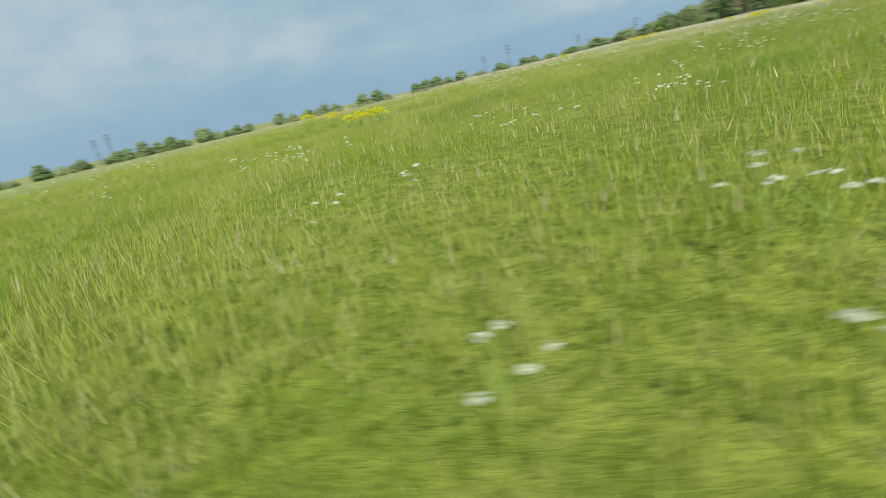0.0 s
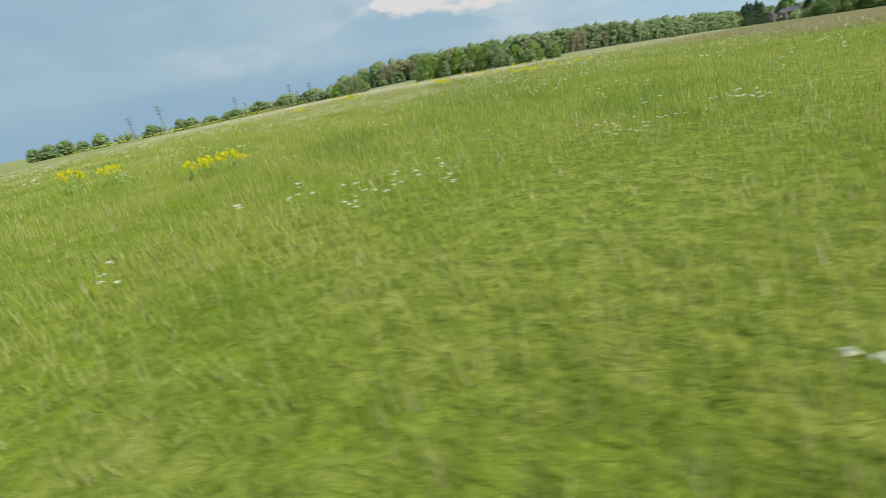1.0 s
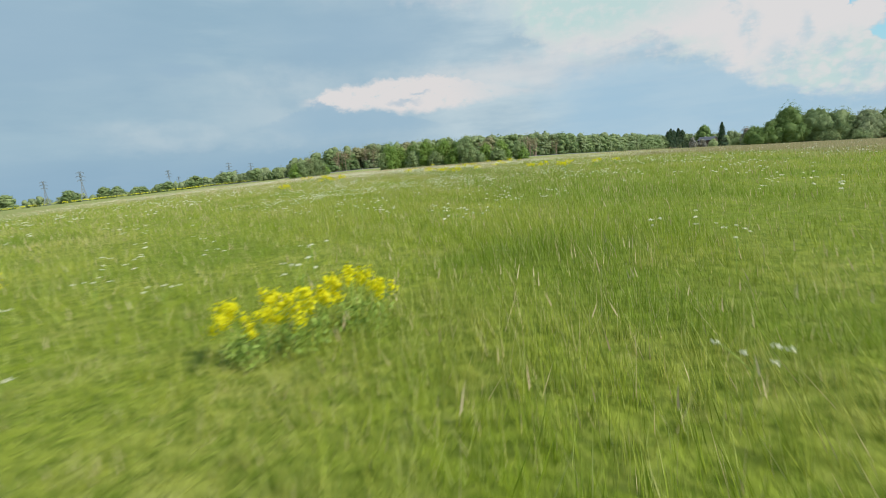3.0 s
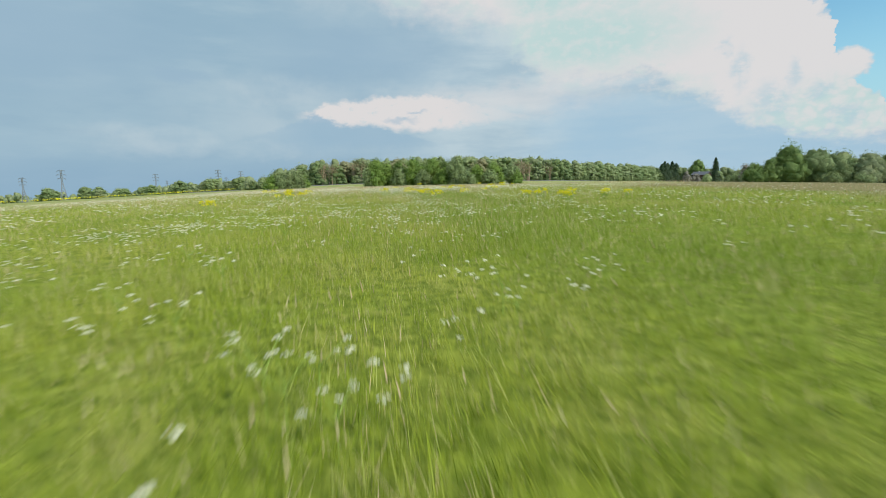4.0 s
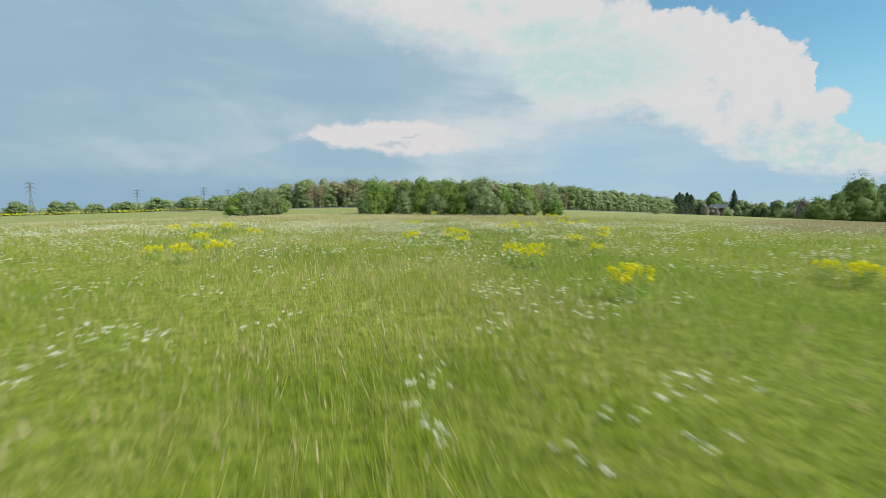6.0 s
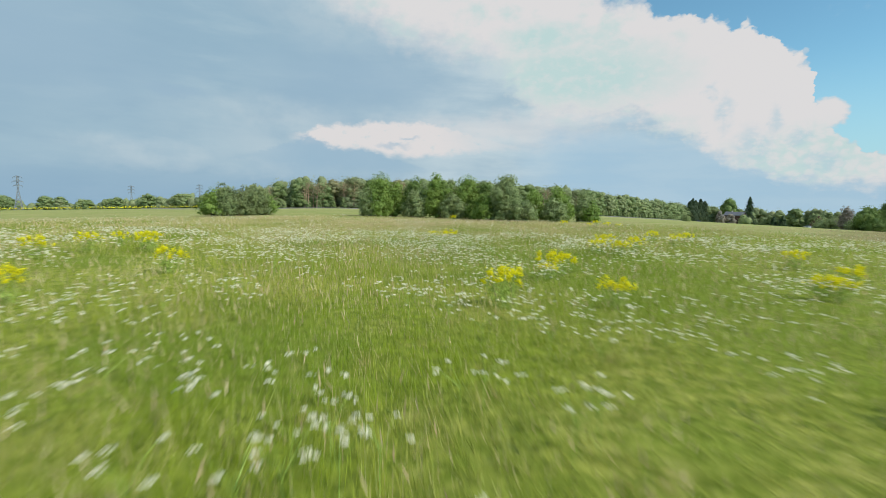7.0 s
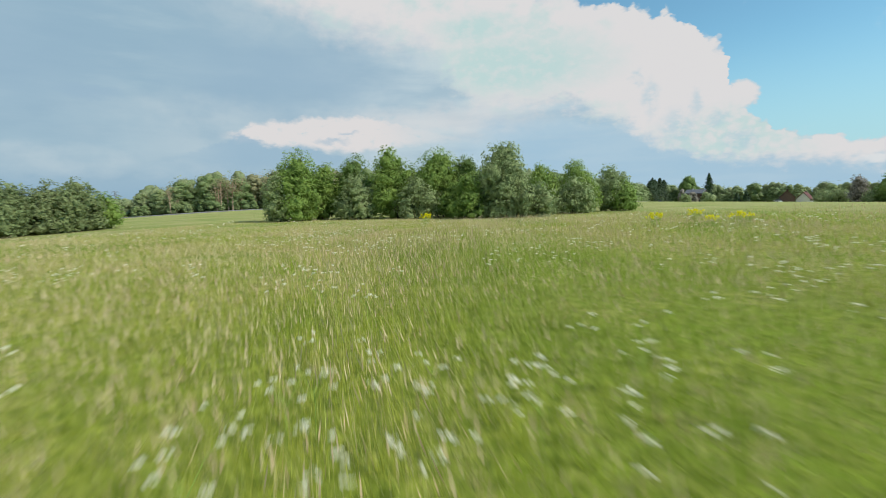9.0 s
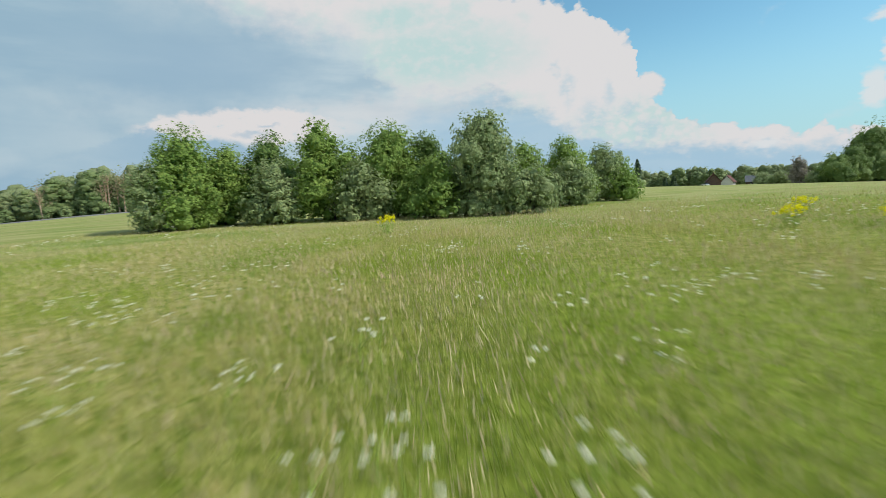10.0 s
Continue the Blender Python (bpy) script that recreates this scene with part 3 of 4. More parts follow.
def lump_arrays(rng, lobes, shrink, zmin, cuts):
    """Dense inner foliage: one uneven lump for each lobe of a crown."""
    lobes = np.asarray(lobes)
    ball_v, ball_f = BALLS[cuts]
    k, m = len(lobes), len(ball_v)
    bumps = 1 + 0.25 * np.sin(ball_v @ rng.normal(0, 3.2, (3, k)) + rng.uniform(0, 6, k)).T + 0.14 * rng.normal(0, 1, (k, m))
    v = lobes[:, None, :3] + ball_v[None] * lobes[:, None, 3:6] * (shrink * bumps)[:, :, None]
    v[:, :, 2] = np.maximum(v[:, :, 2], zmin)
    return v.reshape(-1, 3), (ball_f[None] + (np.arange(k) * m)[:, None, None]).reshape(-1, 3)


def crown_mesh(rng, lobes, points, outs, leaf, shrink, zmin, cuts=2):
    """Leaves over lumps, as triangles."""
    v, f = leaf_arrays(rng, points, outs, leaf)
    f = np.concatenate([f[:, (0, 1, 2)], f[:, (0, 2, 3)]])
    lv, lf = lump_arrays(rng, lobes, shrink, zmin, cuts)
    return np.concatenate([v, lv]), np.concatenate([f, lf + len(v)])


def tree_form(rng, height, width, skirt, pointed):
    """Lobes of a broad-leaved crown that reaches down to skirt."""
    lobes = []
    levels = max(5, int(height * 1.4))
    for k in range(levels):
        u = (k + 0.5) / levels
        z = skirt + (height - skirt) * u
        prof = math.sin(math.pi * (0.16 + 0.80 * u ** (0.8 + 0.5 * pointed))) ** 0.6 * (1 - 0.28 * u * u)
        ring = max(2, int(round(6 * prof)))
        for j in range(ring):
            ang = rng.uniform(0, 2 * math.pi)
            off = width * 0.5 * prof * rng.uniform(0.35, 0.80)
            size = width * rng.uniform(0.18, 0.30)
            lobes.append((off * math.cos(ang), off * math.sin(ang), z + rng.normal(0, 0.25), size, size, size * rng.uniform(0.8, 1.3)))
    lobes.append((0, 0, height - width * 0.16, width * 0.17, width * 0.17, width * 0.15))
    return lobes


def broad_tree(name, height, width, leaves, leaf, material, seed, stems=1, skirt=0.3, pointed=0.3, label="", category="tree"):
    rng = np.random.default_rng(seed)
    top = new(name)
    bm = bmesh.new()
    lobes = tree_form(rng, height, width, skirt, pointed)
    for s in range(stems):
        ang = rng.uniform(0, 6.28)
        foot = Vector((math.cos(ang), math.sin(ang), 0)) * (0.12 * width * (stems > 1) * rng.uniform(0.3, 1))
        lean = Vector((rng.normal(0, 0.05), rng.normal(0, 0.05), 1)) + foot * 0.12
        reach = height * rng.uniform(0.7, 0.9)
        r = 0.02 * height / math.sqrt(stems)
        line = [foot + lean * reach * u + Vector((rng.normal(0, 0.06), rng.normal(0, 0.06), 0)) * u * 2 for u in (0, 0.25, 0.5, 0.75, 1)]
        line[0].z = -0.25
        tube(bm, line, [r, r * 0.8, r * 0.6, r * 0.38, r * 0.12], 6)
    axis_x, axis_y = 0.0, 0.0
    for lobe in lobes[::(2 if leaf < 0.2 else 4)]:
        root = Vector((axis_x, axis_y, max(0.25, lobe[2] - 0.35 * width * rng.uniform(0.4, 0.9))))
        tip = Vector(lobe[:3])
        mid = (root + tip) * 0.5 + Vector((0, 0, 0.12 * width * rng.uniform(0, 1)))
        r = 0.006 * height
        tube(bm, [root, mid, tip], [r, r * 0.7, r * 0.25], 5 if leaf < 0.2 else 3)
    part("trunk", bm, BARK, top)
    far = name == "wood_tree"
    p, d = crown_points(rng, lobes, leaves, skirt * 0.4, (0.5 if far else 1.1) * leaf, 3 if far else 6, 0.97)
    v, f = crown_mesh(rng, lobes, p, d, leaf, 0.62 if far else (0.38 if leaf < 0.2 else 0.62), 0.03, 1 if far else 2)
    from_arrays("crown", v, f, material, top)
    return tagged(top, label, category)


def spruce(height, width, leaves, leaf, seed, label):
    """A conifer with drooping whorls of branches."""
    rng = np.random.default_rng(seed)
    top = new("spruce_tree")
    bm = bmesh.new()
    tube(bm, [(0, 0, -0.3), (0, 0, height * 0.5), (0, 0, height)], [0.02 * height, 0.012 * height, 0.02], 6)
    pts, outs = [], []
    levels = int(height * 2)
    for k in range(levels):
        u = k / levels
        z = height * (0.08 + 0.9 * u)
        reach = width * 0.5 * (1 - u) ** 0.85 * rng.uniform(0.75, 1.15) + 0.12
        for j in range(6):
            ang = rng.uniform(0, 6.28)
            way = np.array([math.cos(ang), math.sin(ang), -0.25])
            if k % 2 == 0 and j < 3:
                tube(bm, [(0, 0, z), tuple(np.array([0, 0, z]) + way * reach * 0.9)], [0.05, 0.015], 4)
            n = max(2, int(leaves / (levels * 6)))
            t = rng.uniform(0.15, 1, n)
            q = np.array([0, 0, z]) + way * (reach * t)[:, None] + rng.normal(0, 0.10 * reach + 0.05, (n, 3))
            pts.append(q)
            outs.append(np.tile(way + np.array([0, 0, 0.8]), (n, 1)))
    part("trunk", bm, BARK, top)
    v, f = leaf_arrays(rng, np.concatenate(pts), np.concatenate(outs), leaf, 0.4)
    from_arrays("crown", v, f, NEEDLES, top)
    return tagged(top, label, "conifer")


def stand(ob, x, y, turn=0.0, scale=1.0):
    ob.matrix_basis = pose(x, y, float(land(x, y)), 0, 0, turn) @ Matrix.Scale(scale, 4)
    return ob


# the clump in the meadow
CLUMP = [  # x, y, height, width, kind
    (0.8, 128.9, 6.4, 7.0, "bright"), (3.9, 130.6, 5.9, 5.6, "bright"), (7.0, 129.8, 6.5, 5.4, "dark"), (11.0, 126.8, 7.2, 6.4, "bright"),
    (15.6, 125.4, 7.1, 6.4, "bright"), (20.6, 119.8, 7.4, 6.8, "grey"), (18.8, 125.2, 6.6, 5.6, "dark"), (26.3, 123.0, 5.1, 4.8, "bright"),
    (31.4, 123.6, 5.5, 5.6, "bright"), (36.2, 124.4, 5.2, 5.0, "grey")]
for k, (x, y, h, w, kind) in enumerate(CLUMP):
    h, w = 0.925 * h, 0.86 * w
    mat = {"bright": LEAF_BRIGHT, "grey": LEAF_GREY, "dark": LEAF_DARK}[kind]
    text = {"bright": "leafy bright green willow tree in the meadow clump", "grey": "tall grey-green sallow tree in the meadow clump",
            "dark": "darker green alder tree within the meadow clump"}[kind]
    stand(tagged(broad_tree("willow_tree", h, w, int(1900 * w * h / 4.2), 0.112, mat, 40 + k, 3, 0.2, 0.35, text), group="trees of the meadow clump"), x, y)
SHRUBS = [(-1.0, 127.9, 4.2, 3.8, "grey"), (7.0, 127.0, 4.0, 4.6, "grey"), (12.9, 124.0, 3.8, 4.4, "grey"), (22.8, 117.3, 2.9, 4.4, "grey"),
          (29.2, 121.0, 3.2, 4.2, "grey"), (36.8, 123.2, 2.9, 3.8, "bright"), (17.2, 120.8, 3.4, 4.4, "bright")]
for k, (x, y, h, w, kind) in enumerate(SHRUBS):
    mat = LEAF_GREY if kind == "grey" else LEAF_BRIGHT
    stand(tagged(broad_tree("sallow_shrub", h, w, int(1500 * w * h / 4.2), 0.13, mat, 70 + k, 5, 0.1, 0.1,
                            "dense grey-green sallow shrub at the foot of the clump", "shrub"), group="shrubs of the meadow clump"), x, y)
# the lower thicket west of it
for k, (x, y, h, w) in enumerate([(-24.1, 121.6, 3.1, 3.8), (-22.9, 124.0, 4.0, 4.6), (-21.0, 126.8, 3.8, 5.0), (-19.3, 129.0, 4.3, 5.0), (-17.8, 131.4, 3.1, 3.8), (-22.2, 126.0, 3.6, 4.6), (-19.9, 127.4, 3.4, 4.6), (-22.6, 122.8, 2.8, 4.2)]):
    stand(tagged(broad_tree("sallow_shrub", h, w, int(1250 * w * h / 4.2), 0.135, LEAF_BRIGHT if k in (0, 4) else LEAF_DULL, 90 + k, 5, 0.1, 0.15,
                            "grey-green sallow bush in a low thicket", "shrub"), group="bushes of the low thicket"), x, y)

# the tall thicket east of the meadow
for k, (x, y, h, w, mat) in enumerate([(132.0, 154.6, 5.2, 7.5, LEAF_DARK), (137.0, 154.0, 6.8, 9.0, LEAF_DARK), (144.4, 153.5, 11.2, 12.0, LEAF_DARK), (152.8, 152.0, 9.2, 13.0, LEAF_WOOD),
                                       (160.0, 149.5, 8.8, 13.0, LEAF_WOOD), (167.0, 146.0, 8.4, 13.0, LEAF_FAR), (175.0, 143.0, 8.8, 13.0, LEAF_DARK), (184.0, 141.0, 8.6, 13.0, LEAF_FAR)]):
    stand(tagged(broad_tree("thicket_tree", h, w, int(160 * w * h), 0.21, mat, 110 + k, 3, 0.2, 0.0,
                            "large rounded dark green tree in a dense thicket", "tree"), group="trees of the eastern thicket"), x, y)
for k, (x, y, h, w) in enumerate([(143.0, 178.0, 2.2, 6.5), (140.0, 172.0, 2.5, 6.0), (138.2, 166.0, 6.0, 5.0), (133.0, 158.5, 2.3, 6.0), (150.0, 142.0, 2.4, 6.0), (157.0, 138.0, 2.2, 6.5)]):
    stand(tagged(broad_tree("low_shrub", h, w, 4200, 0.15, LEAF_PALE if k == 2 else LEAF_GREY, 130 + k, 5, 0.05, 0.0,
                            "pale pinkish half-bare tall shrub" if k == 2 else "low spreading grey-green shrub", "shrub"), group="low shrubs by the thicket"), x, y)

# the wood behind, and the far tree lines: a few forms, each copied
FORMS = [broad_tree("wood_tree", 10.0, w, 3500, 0.20, mat, 200 + k, 1, s, p, text)
         for k, (w, mat, s, p, text) in enumerate([
             (6.5, LEAF_FAR, 0.4, 0.2, "green broad-leaved tree of the wood"), (7.5, LEAF_WOOD, 0.3, 0.1, "dark green rounded tree of the wood"),
             (5.5, LEAF_FAR, 0.4, 0.4, "slender green tree of the wood"), (6.5, LEAF_RED, 1.6, 0.4, "thinly leaved reddish tree of the wood"),
             (7.0, LEAF_WOOD, 0.3, 0.3, "dark green tree of the wood"), (7.0, LEAF_GREY, 0.4, 0.1, "grey-green rounded tree of the wood")])]
used = [False] * len(FORMS)


def plant(k, x, y, h, group, wide=1.0):
    ob = FORMS[k]
    m = pose(x, y, float(land(x, y)), 0, 0, random.uniform(0, 360))
    if used[k]:
        ob = copy_thing(ob, m)
    used[k] = True
    s = h / 10.0
    ob.matrix_basis = m @ Matrix.Diagonal((s * wide, s * wide, s, 1))
    return tagged(ob, group=group)


def along(points, step):
    """Spots at even steps along a line in plan, with the values that go with its corners."""
    out = []
    for a, b in zip(points, points[1:]):
        n = max(1, int(math.hypot(b[0] - a[0], b[1] - a[1]) / step))
        for i in range(n):
            t = (i + random.random() * 0.6) / n
            out.append([u + (v - u) * t for u, v in zip(a, b)])
    return out


MASS_V, MASS_F = [], []


def mass(rng, x, y, h, w, n=640, leaf=0.34):
    """Foliage of one more tree deep in a wood, gathered for a joined mesh."""
    lobes = tree_form(rng, h, w, 0.4, 0.1)
    p, d = crown_points(rng, lobes, n, 0.2, 0.35, 2, 1.0)
    v, f = crown_mesh(rng, lobes[::7], p, d, leaf, 1.0, 0.1)
    v = v + np.array([x, y, float(land(x, y))])
    MASS_F.append(f + sum(len(q) for q in MASS_V))
    MASS_V.append(v)


WOOD_EDGE = [(-62, 236, 2.6), (-50, 234, 4.6), (-40, 233, 7.4), (-28, 232, 10.0), (0, 233, 10.4), (30, 236, 11.0), (60, 236, 11.4), (80, 238, 10.8), (100, 246, 9.6), (130, 272, 9.4), (160, 300, 10.0), (205, 332, 10.8)]
for x, y, h in along(WOOD_EDGE, 4.6):
    k = 3 if random.random() < 0.09 and -40 < x < 140 else random.choice((0, 1, 2, 4, 0, 5))
    plant(k, x + random.uniform(-1.5, 1.5), y + random.uniform(-2, 2), h * random.uniform(0.86, 1.04), "trees of the wood", 1.5)
for x, y, h in along([(-46, 229, 2.6), (0, 228, 3.0), (60, 231, 3.2), (100, 241, 3.0), (200, 326, 3.2)], 4.2):
    plant(random.choice((1, 4, 5)), x, y, h * random.uniform(0.7, 1.2), "undergrowth along the wood's edge", 1.4)
EAST_EDGE = [(205, 332, 10.5), (242, 340, 12.0), (262, 325, 12.5), (268, 300, 12.0), (264, 270, 11.0), (260, 235, 10.5), (252, 200, 10.0), (234, 178, 9.6)]
for x, y, h in along(EAST_EDGE, 5.4):
    plant(random.choice((0, 1, 2, 4, 5, 5)), x + random.uniform(-2, 2), y + random.uniform(-2, 2), h * random.uniform(0.5, 1.06), "trees of the eastern hedge", 1.35)
WEST_EDGE = [(-66, 300, 6.0), (-82, 356, 7.5), (-107, 402, 8.5), (-167, 478, 10.5), (-217, 520, 10.5), (-247, 545, 8.0), (-302, 595, 11.0), (-362, 608, 14.0), (-440, 600, 13.0), (-560, 540, 12.0), (-680, 420, 13.0), (-760, 260, 13.0), (-800, 60, 13.0)]
for x, y, h in along(WEST_EDGE, 17.0):
    if x > -260 or math.sin(x * 0.045) + 0.7 * math.sin(x * 0.11 + 1) < 0.75:
        x, y = x + random.uniform(-9, 9), y + random.uniform(-9, 9)
        plant(random.choice((0, 1, 4, 5, 1)), x, y, h * random.uniform(0.5, 1.2) * (1.0 if x > -260 else 1.3), "trees of the western tree line", 1.7)
rng_mass = np.random.default_rng(77)
for row in range(1, 3):
    for x, y, h in along(WOOD_EDGE, 4.4):
        mass(rng_mass, x + random.uniform(-2, 2), y + row * 6 + random.uniform(-2, 2), h * random.uniform(0.85, 1.03) * (1 + 0.03 * row), 7.5)
for x, y, h in along(EAST_EDGE, 4.4):
    mass(rng_mass, x + 7, y + 7, h * random.uniform(0.75, 1.1), 8.0)
for row in range(2):
    for x, y, h in along(WEST_EDGE, 8.5):
        if random.random() < (0.8 if x > -260 else 0.4):
            mass(rng_mass, x - 6 - row * 5, y + 9 + row * 6, h * random.uniform(0.45, 0.95), 11.0, 260, 0.55)
tagged(from_arrays("far_woodland", np.concatenate(MASS_V), np.concatenate(MASS_F), LEAF_FAR), "dense mixed green woodland behind the first row of trees", "woodland", kind="stuff")
for k, (x, y, h, w) in enumerate([(243, 321, 19.5, 12.0), (208, 331, 14.2, 15.0), (211.5, 333, 16.2, 15.0), (215, 335, 15.2, 16.0), (218.5, 335, 16.6, 15.0), (222.5, 336, 15.4, 16.0), (231, 289, 6.0, 4.5), (234, 286, 7.0, 5.0)]):
    stand(tagged(spruce(h, w, 5200, 0.42, 300 + k, "tall dark spruce rising above the hedge" if h > 10 else "young dark spruce at the foot of the hedge"), group="spruces of the hedge"), x, y)


# pale rounded shrubs before the hedge, a bush out in the field and a big round oak
for k, (x, y, h, w, mat, text) in enumerate([
        (163, 306, 5.2, 6.0, LEAF_GREY, "rounded grey-green shrub before the hedge"), (171, 311, 5.4, 6.2, LEAF_PALE, "rounded pale grey shrub before the hedge"),
        (154, 297, 4.6, 6.0, LEAF_PALE, "rounded pale grey shrub before the hedge"), (179, 314, 3.6, 5.0, LEAF_GREY, "low rounded shrub before the hedge"),
        (214, 290, 4.0, 7.0, LEAF_GREY, "rounded grey-green shrub before the hedge"), (219, 308, 6.0, 6.0, LEAF_PALE, "thin pale grey shrub before the hedge"), (225, 305, 5.6, 6.0, LEAF_GREY, "grey-green shrub before the hedge"), (213, 309, 6.2, 6.0, LEAF_PALE, "thin pale grey shrub before the hedge"), (92, 174, 1.7, 2.2, LEAF_GREY, "small lone bush in the mown field")]):
    stand(tagged(broad_tree("round_shrub", h, w, 2600, 0.21 if h > 2 else 0.16, mat, 140 + k, 4, 0.05, 0.0, text, "shrub"), group="shrubs before the hedge"), x, y)
stand(broad_tree("oak_tree", 14.8, 12.0, 16000, 0.24, LEAF_DARK, 150, 1, 2.0, 0.0, "big round dark green oak above the hedge"), 234, 328)


def bare_tree(seed):
    """A thinly leaved tree whose pale reddish trunks and limbs show."""
    rng = np.random.default_rng(seed)
    top = new("birch_tree")
    bm = bmesh.new()
    tips = []
    for s in range(3):
        x, y = rng.normal(0, 0.7, 2)
        h = rng.uniform(8.0, 10.0)
        tube(bm, [(x, y, -0.3), (x * 1.2, y * 1.2, h * 0.5), (x * 1.5, y * 1.5, h)], [0.20, 0.15, 0.05], 5)
        for k in range(9):
            z = h * rng.uniform(0.3, 0.9)
            a, r = rng.uniform(0, 6.28), rng.uniform(0.8, 1.7)
            tip = (x * 1.3 + r * math.cos(a), y * 1.3 + r * math.sin(a), z + rng.uniform(1.0, 2.2))
            tube(bm, [(x * (1 + 0.5 * z / h), y * (1 + 0.5 * z / h), z), tip], [0.08, 0.03], 4)
            tips.append(tip)
    part("trunk", bm, BARK_PALE, top)
    at = np.repeat(np.array(tips), 14, 0)
    v, f = leaf_arrays(rng, at + rng.normal(0, 0.7, at.shape), rng.normal(0, 1, at.shape), 0.24)
    from_arrays("crown", v, f, LEAF_RED, top)
    return tagged(top, "thinly leaved birch with pale reddish trunk and limbs", "tree", "bare trees at the wood's edge")


bare = [bare_tree(400 + k) for k in range(3)]
for k, (x, h) in enumerate([(-34, 0.8), (-22, 0.95), (-19, 1.0), (-17.5, 0.95), (-9, 1.0), (-7, 1.05), (-5, 1.0), (-3.5, 1.05), (8, 0.95), (14, 1.0), (33, 0.9), (48, 1.0), (70, 1.0), (73, 0.95), (76, 1.0), (88, 0.8), (97, 0.75)]):
    y = float(np.interp(x, [-62, -28, 0, 30, 60, 80, 100], [234, 228, 229, 232, 232, 234, 241]))
    ob = bare[k] if k < 3 else copy_thing(bare[k % 3], Matrix())
    ob.matrix_basis = pose(x, y, float(land(x, y)), 0, 0, 40 * k) @ Matrix.Scale(h, 4)


# ---------------------------------------------------------------- pylons
def strut(bm, a, b, r):
    tube(bm, [a, b], [r, r], 4)


def pylon(height, arms, seed):
    """A lattice mast: four tapering legs, bracing, and cross-arms."""
    top = new("pylon")
    half = lambda z: height * (0.085 * (1 - min(z / (0.62 * height), 1)) ** 1.2 + 0.017)
    levels = [height * u for u in (0, 0.14, 0.27, 0.39, 0.50, 0.60, 0.69, 0.78, 0.86, 0.93, 1.0)]
    r = 0.0066 * height
    for sx, sy in ((1, 1), (1, -1), (-1, 1), (-1, -1)):
        bm = bmesh.new()
        tube(bm, [(sx * half(z), sy * half(z), z - (2 if z == 0 else 0)) for z in levels], [r * 1.2] * len(levels), 4)
        part("leg", bm, STEEL, top)
    bm = bmesh.new()
    for a, b in zip(levels, levels[1:]):
        for k in range(4):
            c0, c1 = [(1, 1), (1, -1), (-1, -1), (-1, 1)][k], [(1, -1), (-1, -1), (-1, 1), (1, 1)][k]
            strut(bm, (c0[0] * half(a), c0[1] * half(a), a), (c1[0] * half(b), c1[1] * half(b), b), r * 0.7)
            strut(bm, (c1[0] * half(a), c1[1] * half(a), a), (c0[0] * half(b), c0[1] * half(b), b), r * 0.7)
    part("bracing", bm, STEEL, top)
    for u, reach in arms:
        z = height * u
        for s in (1, -1):
            bm = bmesh.new()
            tip = (s * reach * height, 0, z)
            for sy in (1, -1):
                strut(bm, (s * half(z), sy * half(z), z), tip, r * 0.8)
            strut(bm, (s * half(z), 0, z + 0.04 * height), tip, r * 0.8)
            strut(bm, tip, (tip[0], 0, z - 0.04 * height), r * 0.7)
            part("cross_arm", bm, STEEL, top)
    return tagged(top, "grey steel lattice pylon on the horizon behind the trees", "pylon", "pylons on the horizon")


first = pylon(50.0, ((0.72, 0.10), (0.84, 0.12), (0.96, 0.10)), 1)
first.matrix_basis = pose(-320, 562, float(land(-320, 562)), 0, 0, 25) @ Matrix.Scale(0.67, 4)
for x, y, turn, grow in ((-379, 596, 25, 0.58), (-361, 886, 20, 0.80), (-545, 1405, 15, 0.87), (-400, 1297, 15, 0.87), (-270, 918, 15, 0.88), (-380, 1355, 15, 0.89), (-259, 1025, 15, 0.89), (-850, 265, 60, 0.85), (-905, 262, 60, 0.8)):
    ob = copy_thing(first, Matrix())
    ob.matrix_basis = pose(x, y, float(land(x, y)), 0, 0, turn) @ Matrix.Scale(grow, 4)


# ---------------------------------------------------------------- wild flowers
def flower_density(x, y):
    """How many white umbels stand on a square metre: few in the south, a dense band near y = 70."""
    band = np.interp(y, [-40, -5, 8, 22, 36, 48, 58, 64, 70, 74, 76, 88, 100, 108, 140], [0.06, 0.08, 0.6, 1.5, 1.2, 1.9, 3.4, 9.0, 12.0, 6.0, 1.4, 0.9, 0.8, 0.25, 0.1])
    band = band + 3.5 * np.exp(-((x + 4.5) ** 2 + (y - 15.5) ** 2) / 14.0)
    band = band * (1 + 2.6 * np.exp(-((x + 3.8) / 2.8) ** 2 - ((y - 71.0) / 5.0) ** 2) + 1.0 * np.exp(-((x - 7.0) / 3.0) ** 2 - ((y - 71.0) / 5.0) ** 2))
    band = band * np.clip((50 - np.abs(x)) / 10.0, 0, 1) * np.clip((44 - x) / 10.0, 0, 1)
    clumps = np.sin(x * 0.83 + 1.1 * np.sin(y * 0.61)) + np.sin(y * 0.97 + 1.7 * np.sin(x * 0.47)) + 0.7 * np.sin(x * 2.3 + y * 1.7)
    return band * np.clip(0.35 + 0.75 * clumps, 0.04, 2.5)


